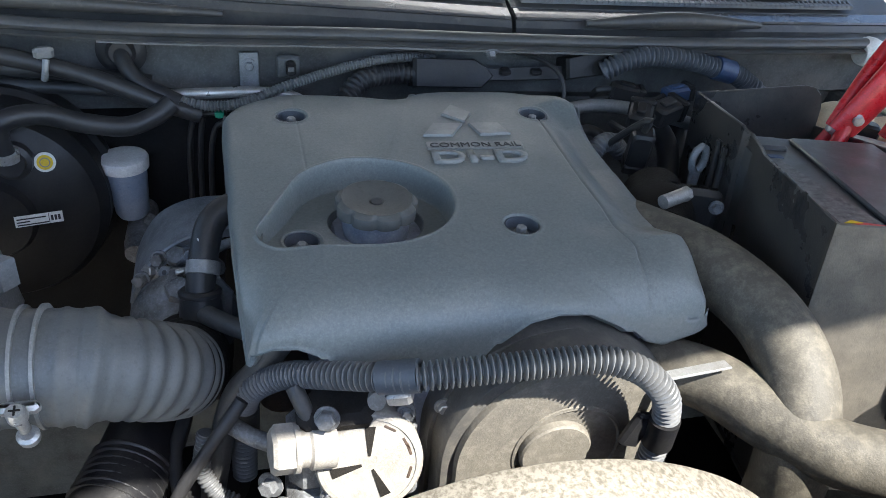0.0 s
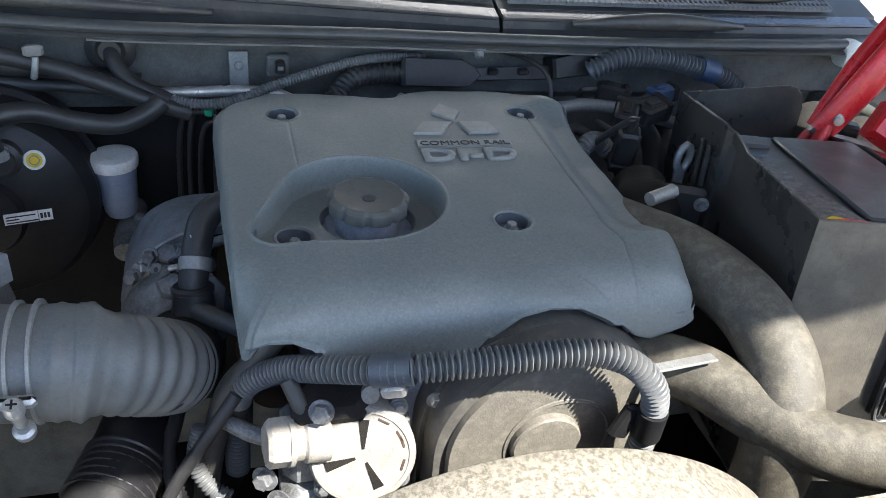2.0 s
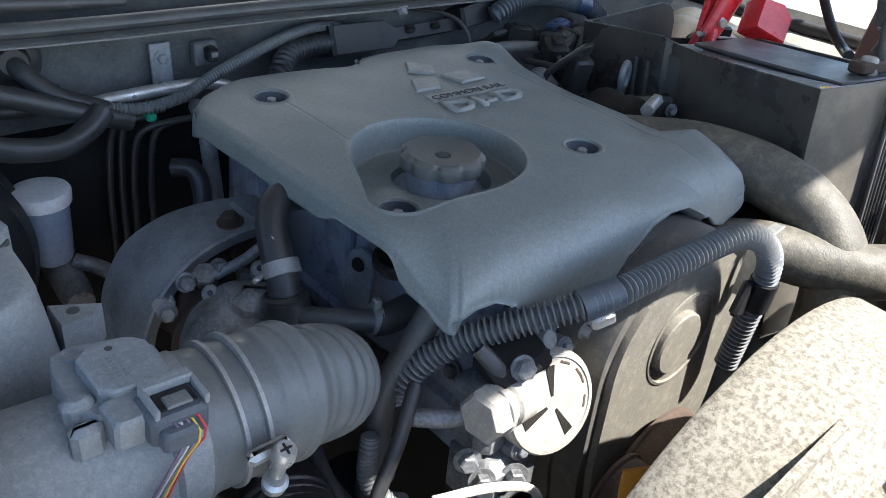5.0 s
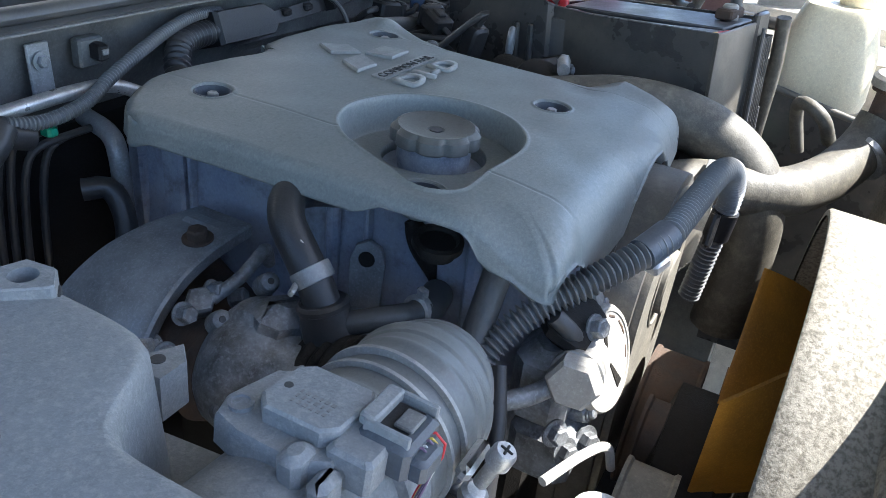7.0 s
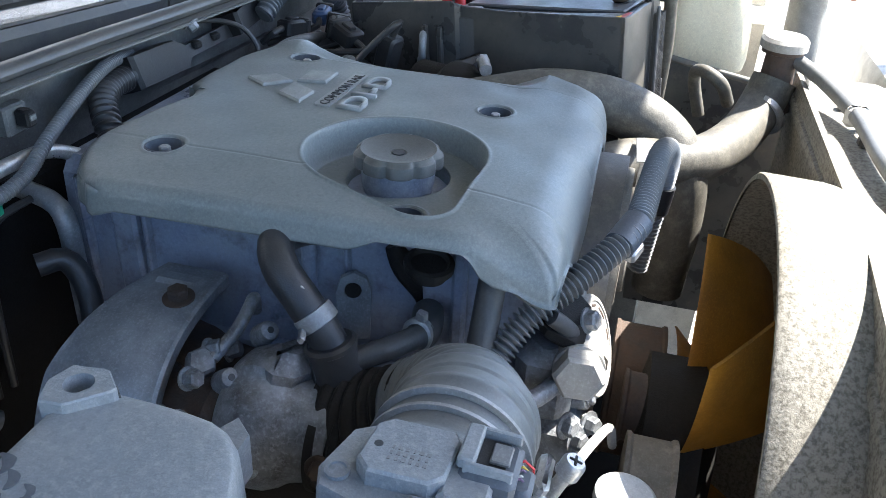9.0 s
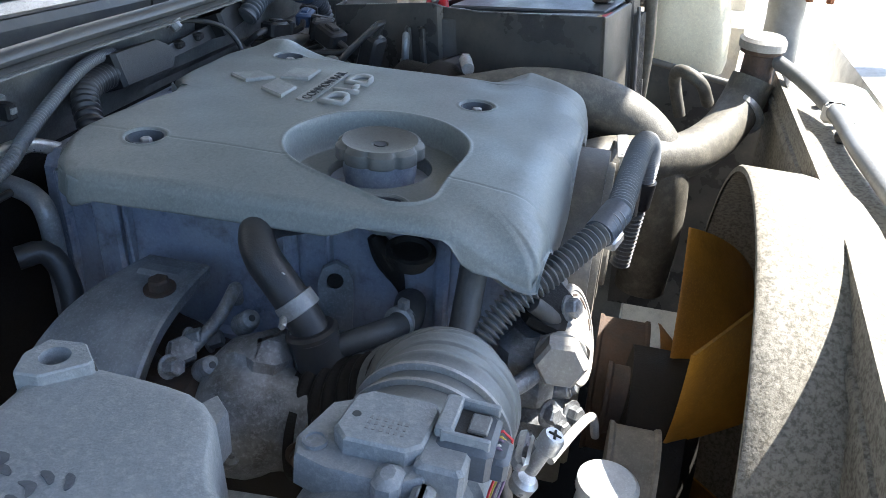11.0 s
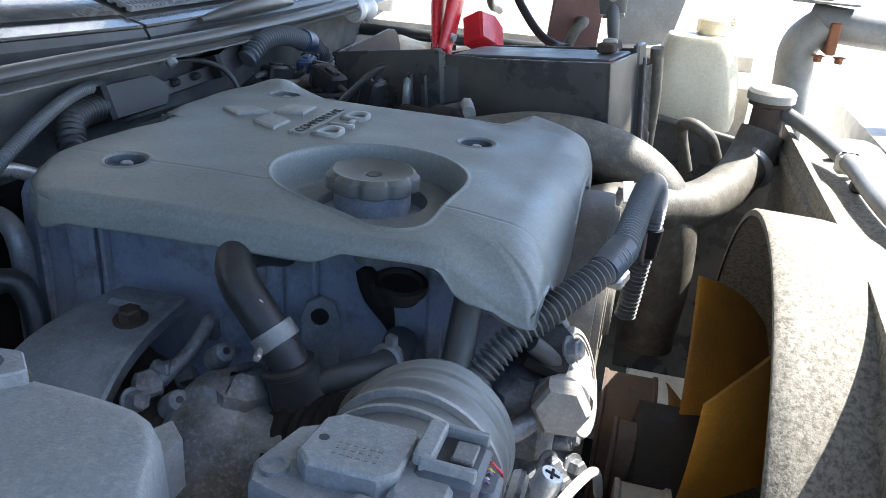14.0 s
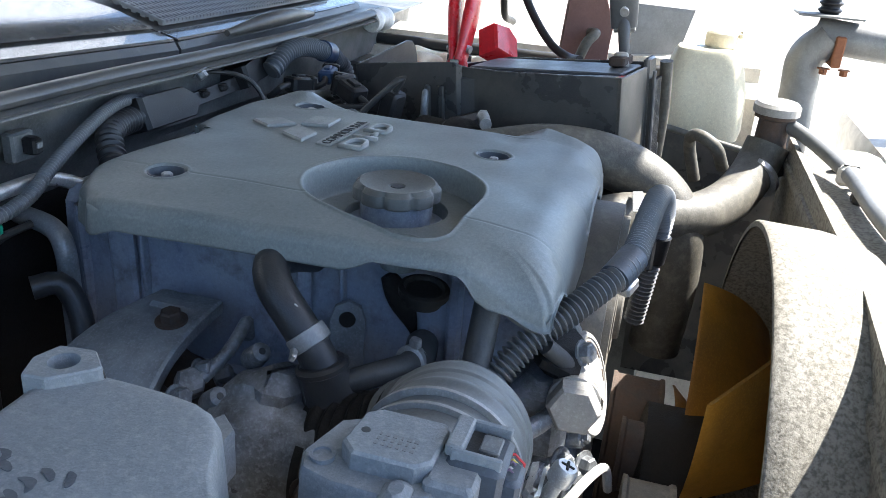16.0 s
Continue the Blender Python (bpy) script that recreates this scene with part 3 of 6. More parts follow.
TC = (0.280, 0.938)


def lobe(r, n=64, low=0.16):
    """Rounded outline: a circle on top that narrows into a long foot."""
    pts = []
    for k in range(n + 1):
        a = math.pi * k / n
        pts.append((r * math.cos(a), r * math.sin(a)))
    return pts + [(-r * 0.98, -low * 0.5), (-r * 0.8, -low), (r * 0.8, -low), (r * 0.98, -low * 0.5)]


def timing_plate(name, r, y0, y1, material, low, cx=TC[0], cz=TC[1], bevel=0.004):
    g = Geo()
    m = Matrix.Translation((cx, y0, cz)) @ Matrix(((1, 0, 0, 0), (0, 0, -1, 0), (0, 1, 0, 0), (0, 0, 0, 1)))
    g.prism(lobe(r, 64, low), m, y0 - y1, bevel)
    return part(name, g, material, timing)


timing_plate("back_plate", 0.104, 0.515, 0.494, "tshade", 0.24, cx=0.276)
timing_plate("outer_cover", 0.103, 0.498, 0.466, "tshade", 0.22)
timing_plate("front_step", 0.092, 0.468, 0.4595, "tlit", 0.20, bevel=0.003)
g = Geo().lathe((0.280, 0.4600, 0.945), (0, -1, 0), [(0, 0.047), (0.0016, 0.0465), (0.0022, 0.044), (0.0004, 0.0425)], 56)
part("raised_ring", g, "tlit", timing)
g = Geo().lathe((0.268, 0.460, 0.948), (0, -1, 0), [(0, 0.030), (0.006, 0.0295), (0.0075, 0.028), (0.0078, 0.010)], 48)
part("hub_cap", g, "tlit", timing, "dusty round boss in the sunlit tone")
for a in (160,):
    part("bolt", hex_bolt(Geo(), (0.280 + 0.103 * math.cos(radians(a)), 0.494, 0.938 + 0.103 * math.sin(radians(a))), (0, -1, 0), 0.005, 0.005), "steel", timing)

# ---- vacuum pump casting in the sun ----
pump = thing("pump", (0.11, 0.48, 0.94), "sunlit dusty aluminium pump casting with a hex union", "pump")
g = Geo().box(pose(0.112, 0.500, 0.938), 0.100, 0.045, 0.066, 0.010)
part("body", g, "cast", pump)
pd = Vector((-0.12, -0.93, 0.34)).normalized()
PC = Vector((0.122, 0.474, 0.946))
pu = (Vector((0, 0, 1)) - pd * pd.z).normalized()
pv = pu.cross(pd)
g = Geo().lathe(PC, pd, [(-0.02, 0.040), (0.000, 0.0415), (0.006, 0.0415), (0.009, 0.0395), (0.0095, 0.036), (0.0085, 0.0355), (0.0085, 0.004)], 56)
face = part("cover_disc", g, "pump", pump, "round ribbed cover")
for a in (90, 197, 296):
    ca, sa = math.cos(radians(a)), math.sin(radians(a))
    c = PC + pd * 0.0080
    tri = []
    for rr, ww in ((0.006, 0.0010), (0.030, 0.0042), (0.030, -0.0042), (0.006, -0.0010)):
        tri.append(c + (pv * ca + pu * sa) * rr + (pu * ca - pv * sa) * ww)
    # thin dark wedge on the face paints the shade of a recess
    part("slot", Geo().rings([tri, [q + pd * 0.0012 for q in tri]]), "grime", face, "dark wedge painted as a shaded slot")
for a in (30, 62, 345, 20):
    c = PC + pd * 0.0080 + (pv * math.cos(radians(a)) + pu * math.sin(radians(a))) * 0.032
    # small dark block drawn for the shaded gap between ribs
    part("rib_gap", Geo().box(facing(c, pd, a), 0.0022, 0.010, 0.0022, 0.0004), "iron", face)
# dark colour paints the shadow that lies on the pump's upper part
part("shaded_lug", Geo().box(pose(0.098, 0.492, 0.985, 18, 0, 0), 0.060, 0.035, 0.020, 0.007), "grime", pump, "lug darkened for the shadow over the pump")
part("lug_bolt", hex_bolt(Geo(), (0.090, 0.476, 0.991), (-0.3, -0.9, 0.4), 0.0075, 0.008, 1.3), "cast", pump)
part("top_eye", Geo().lathe((0.128, 0.488, 0.992), (0, -0.5, 0.3), [(-0.006, 0.007), (0.004, 0.007), (0.005, 0.004)], 20), "pump", pump)
for a in (45, 135, 225, 315):
    c = Vector((0.122, 0.478, 0.946)) + (Vector((1, 0, 0)) * math.cos(radians(a)) + Vector((0, 0.36, 0.93)) * math.sin(radians(a))) * 0.043
    part("ear", Geo().lathe(c, pd, [(-0.012, 0.008), (0.001, 0.008), (0.002, 0.007)], 18), "cast", pump)
    part("bolt", hex_bolt(Geo(), c + pd * 0.002, pd, 0.0045, 0.004, 1.3), "cast", pump)
g = Geo().lathe((0.095, 0.478, 0.962), (-1, -0.1, 0.1), [(0, 0.018), (0.018, 0.018), (0.020, 0.0155), (0.026, 0.0155), (0.027, 0.019), (0.031, 0.019), (0.032, 0.016)], 32)
part("union", g, "pump", pump)
part("union_hex", Geo().prism(circle(0.0195, 6), facing((0.064, 0.4749, 0.9651), (-1, -0.1, 0.1)), 0.016, 0.003), "pump", pump, "large hex union head", 20)
part("elbow_pipe", Geo().tube([(0.083, 0.48, 0.975), (0.075, 0.487, 0.99), (0.068, 0.50, 1.003)], 0.0065), "hose", pump)
part("outlet_pipe", Geo().tube([(0.065, 0.485, 0.955), (0.04, 0.50, 0.952), (0.02, 0.52, 0.95)], 0.007), "cast", pump)
g = Geo().box(pose(0.09, 0.49, 0.885), 0.06, 0.05, 0.05, 0.008)
part("lower_casting", g, "cast", pump)
for p in ((0.048, 0.478, 0.925), (0.058, 0.470, 0.905), (0.085, 0.462, 0.900)):
    part("bolt", hex_bolt(Geo(), p, (-0.5, -0.8, 0.2), 0.007, 0.008), "cast", pump)

# ---- corrugated cable conduit across the front ----
conduit = thing("cable_conduit", (0.2, 0.45, 1.03), "grey corrugated plastic cable conduit with two clamps", "cable conduit")
cpts = [(0.028, 0.548, 0.86), (0.030, 0.546, 0.925), (0.036, 0.538, 0.965), (0.062, 0.518, 0.998), (0.095, 0.485, 1.024), (0.137, 0.455, 1.044), (0.175, 0.449, 1.049), (0.212, 0.446, 1.052), (0.272, 0.440, 1.057),
        (0.305, 0.434, 1.050), (0.328, 0.430, 1.030), (0.338, 0.430, 1.005), (0.340, 0.434, 0.965), (0.341, 0.44, 0.90)]
part("sleeve", corrugated(Geo(), cpts, 0.0109, 0.0048, 0.0047), "conduit", conduit)
part("slit", Geo().tube([(p[0], p[1] + 0.003, p[2] - 0.0093) for p in cpts[3:9]], 0.0012, 6), "grime", conduit)
cl = part("clamp", Geo().tube([(0.124, 0.4625, 1.0385), (0.150, 0.4515, 1.0475)], 0.0120, 24, n=8), "clampc", conduit, "black plastic clamp band")
part("clamp_foot", Geo().box(pose(0.139, 0.456, 1.029, 0, -18, -22), 0.018, 0.02, 0.010, 0.002), "steel", cl)
cl = part("clamp", Geo().tube([(0.338, 0.4300, 1.000), (0.3395, 0.4325, 0.972)], 0.0122, 24, n=8), "black", conduit, "black plastic clamp band")
part("clamp_tail", Geo().box(pose(0.321, 0.436, 0.985, 0, 20, 0), 0.018, 0.008, 0.034, 0.003), "black", cl)
part("clamp", Geo().tube([(0.030, 0.5465, 0.945), (0.029, 0.547, 0.915)], 0.0135, 16, n=6), "rubber", conduit, "worn dark tape wrap")
cb = thing("conduit_bracket", (0.35, 0.452, 1.0), "bare steel bracket strip beside the conduit", "bracket")
part("arm", Geo().box(pose(0.372, 0.456, 1.020, -8, -2, 4), 0.060, 0.011, 0.0022, 0.0006), "steel", cb)
part("leg", Geo().box(pose(0.3455, 0.450, 0.996, 0, 6, 0), 0.0022, 0.013, 0.050, 0.0006), "steel", cb)
part("bolt", hex_bolt(Geo(), (0.352, 0.447, 0.985), (0.4, -0.9, 0.1), 0.006, 0.007), "pump", cb)

# ---- intake duct with flow sensor ----
duct = thing("intake_duct", (-0.1, 0.53, 1.0), "dusty grey rubber intake duct with a ribbed bend", "intake duct")
AX = [(-0.140, 0.5315, 1.018), (-0.110, 0.530, 1.017), (-0.078, 0.530, 1.014), (-0.052, 0.534, 1.005), (-0.029, 0.547, 0.988), (-0.017, 0.572, 0.964), (-0.015, 0.605, 0.946), (-0.010, 0.635, 0.938)]


def duct_r(s, k):
    if s < 0.060:
        return 0.0418 + 0.0018 * math.exp(-((s - 0.006) / 0.004) ** 2) + 0.0014 * math.exp(-((s - 0.050) / 0.003) ** 2)
    if s < 0.076:
        return 0.0428 - 0.0040 * smooth01(0.068, 0.076, s) + 0.0012 * math.exp(-((s - 0.067) / 0.003) ** 2)
    return 0.0388 - 0.0010 * (s - 0.076) / 0.1 - (0.0010 + 0.0028 * min(1.0, (s - 0.076) / 0.05)) * (0.5 + 0.5 * math.cos(2 * math.pi * (s - 0.0815) / 0.0110))


part("hose", Geo().tube(AX[:6], duct_r, 48, n=220), "duct", duct, "", 60)
# far end of the same duct, its shade painted as a black material
part("bellows_end", Geo().tube(AX[4:], lambda s, k: 0.0365 - 0.003 * (0.5 + 0.5 * math.cos(2 * math.pi * s / 0.0115)), 44, n=90), "grime", duct, "ribbed rubber end, blackened for shade", 60)
for s in (-0.118, -0.104):
    part("clamp_band", Geo().lathe((s, 0.5305, 1.0175), (1, -0.02, -0.02), [(0, 0.0430), (0.0004, 0.0446), (0.0028, 0.0446), (0.0032, 0.0430)], 56), "band", duct, "thin steel band clamp")
sc = part("clamp_lug", Geo().box(pose(-0.110, 0.480, 1.026, 20, 0, 0), 0.026, 0.008, 0.010, 0.003), "steel", duct)
part("clamp_screw", Geo().lathe((-0.108, 0.475, 1.012), (0, -0.35, 0.94), [(0, 0.004), (0.018, 0.004), (0.018, 0.0066), (0.026, 0.0064), (0.028, 0.005)], 20), "steel", sc)
part("screw_slot", Geo().box(facing((-0.108, 0.4652, 1.0384), (0, -0.35, 0.94)), 0.007, 0.0014, 0.001, 0.0003), "grime", sc)
part("screw_slot", Geo().box(facing((-0.108, 0.4652, 1.0384), (0, -0.35, 0.94)), 0.0014, 0.007, 0.001, 0.0003), "grime", sc)
part("screw_end", Geo().lathe((-0.108, 0.479, 0.999), (0, -0.35, 0.94), [(0, 0.007), (0.006, 0.0075), (0.008, 0.005)], 18), "steel", sc)

sensor = thing("air_flow_sensor", (-0.17, 0.53, 1.06), "grey plastic air flow sensor with a wired plug", "sensor")
part("housing", Geo().tube([(-0.30, 0.548, 1.015), (-0.22, 0.539, 1.017), (-0.132, 0.531, 1.018)], lambda s, k: 0.040 + 0.0035 * (s > 0.15), 48, n=60), "airbox", sensor)
SM = pose(-0.161, 0.537, 1.064, 2, 3, 0)
part("base_plate", Geo().prism([(-0.030, 0.018), (-0.026, 0.032), (-0.014, 0.036), (0.014, 0.030), (0.024, 0.016), (0.024, -0.024), (-0.022, -0.024), (-0.030, -0.012)], SM @ pose(0, 0, -0.016), 0.016, 0.002), "airbox", sensor)
lid = part("lid", Geo().prism([(-0.019, 0.013), (-0.012, 0.0195), (0.012, 0.018), (0.0175, 0.012), (0.0185, -0.018), (0.013, -0.021), (-0.012, -0.020), (-0.018, -0.014)], SM, 0.009, 0.0015), "airbox", sensor)
random.seed(11)
for k in range(3):
    for j in range(6):
        part("print_mark", Geo().box(SM @ pose(-0.009 + k * 0.0036, 0.006 - j * 0.0032, 0.0091), 0.0022, random.uniform(0.0010, 0.0022), 0.0004, 0.0001), "bar", lid)
part("pin_hole", Geo().lathe(SM @ Vector((-0.002, 0.013, 0.0088)), (0, 0, 1), [(0, 0.0022), (0.0004, 0.0020)], 16), "badge_dark", lid)
part("screw", Geo().lathe(SM @ Vector((-0.016, 0.0265, 0.0)), (0, 0, 1), [(0, 0.0056), (0.0022, 0.0056), (0.0022, 0.0042), (0.0010, 0.0040), (0.0010, 0.0022)], 20), "shield", sensor)
plug = part("plug", Geo().box(SM @ pose(-0.006, -0.029, -0.004), 0.028, 0.022, 0.018, 0.002), "airbox", sensor, "grey moulded plug socket", 20)
part("plug_body", Geo().box(SM @ pose(0.009, -0.036, -0.002), 0.030, 0.026, 0.018, 0.0025), "clampc", plug, "dark grey wired plug")
part("hood", Geo().box(SM @ pose(0.011, -0.026, 0.0095), 0.026, 0.008, 0.006, 0.001), "airbox", plug)
for dx in (-0.002, 0.0235):
    part("hood_rail", Geo().box(SM @ pose(dx, -0.036, 0.0085), 0.0025, 0.022, 0.006, 0.0006), "airbox", plug)
part("latch_slot", Geo().box(SM @ pose(0.0108, -0.036, 0.0072), 0.019, 0.014, 0.0012, 0.0003), "black", plug)
part("latch_tongue", Geo().box(SM @ pose(0.0105, -0.040, 0.0088), 0.013, 0.009, 0.0022, 0.0006), "bar", plug)
part("plug_tail", Geo().box(SM @ pose(0.006, -0.051, -0.004), 0.018, 0.010, 0.012, 0.002), "clampc", plug)
for k, w in enumerate(("wire_p", "wire_w", "wire_p", "wire_y", "wire_r")):
    a = SM @ Vector((0.002 + 0.003 * k, -0.044, 0.002 - 0.001 * (k % 2)))
    part("wire", Geo().tube([a, a + Vector((0.003, -0.006, 0.001)), a + Vector((0.004, -0.011, -0.008)), a + Vector((-0.004, -0.008 + 0.001 * k, -0.026)), a + Vector((-0.020, 0.000, -0.060))], 0.00065, 8), w, plug)
part("clip_post", Geo().box(pose(-0.188, 0.527, 1.058), 0.016, 0.012, 0.022, 0.003), "airbox", sensor)
part("clip_post", Geo().box(pose(-0.190, 0.512, 1.054), 0.016, 0.010, 0.020, 0.003), "airbox", sensor)

# ---- air box ----
airbox = thing("air_box", (-0.33, 0.62, 0.85), "dusty grey plastic air filter box with dark smudges", "air box")


def rounded_lid(poly, z, r, deep, scale_low=1.06):
    cx, cy = sum(p[0] for p in poly) / len(poly), sum(p[1] for p in poly) / len(poly)
    lp, _ = catmull([(*p, 0) for p in poly + poly[:1]], 121)
    out = []
    levels = [(0.0, 0.0), (0.5, 0.0), (1 - r * 7, 0.0)] + [(1 - r * 7 * (1 - math.sin(a)), -r * (1 - math.cos(a)) * 1.0) for a in (0.3, 0.6, 0.9, 1.2, 1.5)] + [(1.01, -r - 0.01), (scale_low, -deep)]
    for k, dz in levels:
        k = max(k, 0.01)
        out.append([(cx + (p.x - cx) * k, cy + (p.y - cy) * k, z(cx + (p.x - cx) * k, cy + (p.y - cy) * k) + dz) for p in lp[:-1]])
    return Geo().rings(out[::-1])


lid_plane = lambda x, y: 1.081 + 0.03 * (y - 0.62)
LID = [(-0.172, 0.688), (-0.171, 0.660), (-0.172, 0.632), (-0.176, 0.616), (-0.188, 0.603), (-0.212, 0.592), (-0.224, 0.582), (-0.228, 0.566), (-0.228, 0.50), (-0.232, 0.445), (-0.25, 0.425), (-0.34, 0.418),
       (-0.48, 0.418), (-0.56, 0.43), (-0.59, 0.48), (-0.595, 0.58), (-0.585, 0.665), (-0.55, 0.688), (-0.45, 0.693), (-0.32, 0.693), (-0.215, 0.693), (-0.182, 0.693)]
part("lid", rounded_lid(LID, lid_plane, 0.013, 0.13, 1.10), "airbox", airbox, "", 60)
outer = [(-0.1705, 0.676), (-0.173, 0.693), (-0.186, 0.697), (-0.199, 0.692), (-0.198, 0.680), (-0.182, 0.664)]
HX, HY = -0.1835, 0.6825
ring_o, ring_i = [], []
for k in range(48):
    a = 2 * math.pi * k / 48
    d = Vector((math.cos(a), math.sin(a)))
    best = 1.0
    for (ax, ay), (bx, by) in zip(outer, outer[1:] + outer[:1]):
        e, w = Vector((bx - ax, by - ay)), Vector((ax - HX, ay - HY))
        den = d.x * e.y - d.y * e.x
        if abs(den) > 1e-9:
            q, u = (w.x * e.y - w.y * e.x) / den, (w.x * d.y - w.y * d.x) / den
            if q > 0 and -1e-6 <= u <= 1 + 1e-6:
                best = min(best, q)
    ring_o.append((HX + d.x * best, HY + d.y * best))
    ring_i.append((HX + d.x * 0.0068, HY + d.y * 0.0068))
shrink = lambda p: (HX + (p[0] - HX) * 0.95, HY + (p[1] - HY) * 0.95)
g = Geo().rings([[(*p, z) for p in rg] for rg, z in ((ring_i, 1.070), (ring_o, 1.070), (ring_o, 1.0875), ([shrink(p) for p in ring_o], 1.0885), (ring_i, 1.0885), (ring_i, 1.070))], cap=False)
tab = part("tab", g, "airbox", airbox, "pierced moulded tab", 25)
part("tab_slot", Geo().box(pose(-0.1765, 0.6697, 1.0795, 0, 0, 46), 0.010, 0.0025, 0.004, 0.0005), "badge_dark", tab)
part("side_lug", Geo().prism([(-0.165, 0.648), (-0.137, 0.633), (-0.147, 0.622), (-0.165, 0.622)], pose(0, 0, 1.018), 0.026, 0.001), "airbox", airbox)
part("lug_hole", Geo().lathe((-0.154, 0.634, 1.0438), (0, 0, 1), [(0, 0.004), (0.0006, 0.0038)], 20), "badge_dark", airbox)
part("low_ledge", Geo().prism([(-0.30, 0.43), (-0.160, 0.43), (-0.150, 0.45), (-0.149, 0.60), (-0.153, 0.640), (-0.30, 0.66)], pose(0, 0, 0.95), 0.048, 0.006), "airbox", airbox)
part("body", Geo().box(pose(-0.38, 0.56, 0.90), 0.36, 0.22, 0.12, 0.02), "black", airbox)
random.seed(4)


def finger_wipe(x, y, size, turn, bend):
    """A thin crescent of wiped dust on the lid."""
    pts = [(size * math.cos(a), size * 0.42 * math.sin(a) * (1 + 0.25 * noise.noise(Vector((3 * math.cos(a), 3 * math.sin(a), x * 90)))) + bend * size * math.cos(a) ** 2) for a in (2 * math.pi * j / 26 for j in range(26))]
    part("smudge", Geo().prism(pts, pose(x, y, lid_plane(x, y) + 0.00005, 1.7, 0, turn), 0.0005), "smudge", airbox)


for x, y, z, t, b in ((-0.228, 0.682, 0.0060, 40, 0.5), (-0.236, 0.684, 0.0080, 55, 0.6), (-0.235, 0.674, 0.0055, 30, 0.5), (-0.246, 0.676, 0.0090, 60, 0.4), (-0.238, 0.664, 0.0042, 35, 0.6), (-0.243, 0.661, 0.0050, 80, 0.2)):
    finger_wipe(x, y, z, t, b)
for k in range(20):
    finger_wipe(-0.252 + random.uniform(-0.014, 0.013), 0.630 + random.uniform(-0.022, 0.020), random.uniform(0.0018, 0.0050), random.uniform(10, 70), random.uniform(0.1, 0.6))

# ---- turbocharger and its shield ----
turbo = thing("turbocharger", (-0.02, 0.70, 0.90), "cast aluminium turbocharger with an oily iron centre", "turbocharger")
tv = Vector((-0.020, 0.674, 0.932))
prof = [(-0.034, 0.028), (-0.030, 0.040), (-0.022, 0.047), (-0.010, 0.0505), (0.002, 0.0495), (0.012, 0.0445), (0.018, 0.040), (0.024, 0.0375), (0.034, 0.036), (0.048, 0.036), (0.050, 0.033)]
rings = []
for h, r in prof:
    row = []
    for k in range(72):
        a = 2 * math.pi * k / 72
        swell = 1 + 0.16 * ((k / 72 + 0.72) % 1.0 - 0.5) * smooth01(0.036, 0.055, r)
        c = tv + Vector((math.cos(a) * r * swell, -h, math.sin(a) * r * swell))
        row.append(c + Vector((0, 0, 1)) * 0.0012 * noise.noise(c * 70))
    rings.append(row)
part("volute", Geo().rings(rings), "cast", turbo, "dusty cast aluminium compressor volute", 50)
part("outlet", Geo().box(pose(-0.008, 0.668, 0.968, 6, 14, -22), 0.052, 0.036, 0.040, 0.010), "cast", turbo)
part("outlet_flange", Geo().prism([(-0.021, -0.020), (0.016, -0.022), (0.022, 0.004), (0.012, 0.021), (-0.016, 0.019), (-0.023, 0.0)], facing((0.004, 0.654, 0.974), (0.35, -0.85, 0.20)), 0.010, 0.002), "cast", turbo, "", 25)
part("inlet_clamp", Geo().lathe((-0.018, 0.640, 0.928), (0.0, -1, 0.0), [(0, 0.0385), (0.001, 0.0405), (0.007, 0.0405), (0.008, 0.0385), (0.016, 0.0385), (0.018, 0.041), (0.023, 0.041), (0.024, 0.0385)], 48), "grime", turbo, "oily black hose clamp")
part("clamp_bolt", hex_bolt(Geo(), (-0.056, 0.628, 0.935), (-0.9, -0.3, 0.2), 0.006, 0.008, 1.5), "iron", turbo)
for p in ((-0.034, 0.699, 0.974), (0.004, 0.688, 0.990), (-0.066, 0.672, 0.930)):
    e = part("ear", Geo().lathe(p, (-0.35, -0.55, 0.6), [(-0.018, 0.0085), (-0.002, 0.0075), (0.001, 0.0065), (0.002, 0.005)], 18), "cast", turbo)
    part("screw_hole", Geo().lathe(Vector(p) + Vector((-0.35, -0.55, 0.6)).normalized() * 0.0018, (-0.35, -0.55, 0.6), [(0, 0.0026), (0.0006, 0.0022)], 12), "badge_dark", e)
part("centre_housing", Geo().lathe((-0.022, 0.70, 0.918), (0.05, 1, 0), [(0, 0.036), (0.015, 0.042), (0.03, 0.033), (0.06, 0.030), (0.075, 0.036), (0.12, 0.036), (0.13, 0.03)], 36), "iron", turbo, "oily rusty iron centre housing")
for a in (30, 75, 120, 165):
    p = Vector((-0.022 + 0.038 * math.cos(radians(a)), 0.728, 0.938 + 0.038 * math.sin(radians(a))))
    part("bolt", hex_bolt(Geo(), p, (math.cos(radians(a)) * 0.4, -1, 0.4), 0.0065, 0.010, 1.3), "cast", turbo)
part("oil_union", Geo().prism(circle(0.011, 6), facing((-0.022, 0.731, 0.966), (-0.3, -0.5, 0.8)), 0.013, 0.002), "cast", turbo, "dull hex oil union")
part("oil_pipe", Geo().tube([(-0.018, 0.722, 0.973), (0.004, 0.714, 0.984), (0.022, 0.712, 0.994), (0.034, 0.715, 0.993), (0.044, 0.720, 0.975)], 0.0048), "cast", turbo)
shield = thing("heat_shield", (0.0, 0.78, 0.96), "bent grey sheet steel heat shield over the turbocharger", "heat shield")
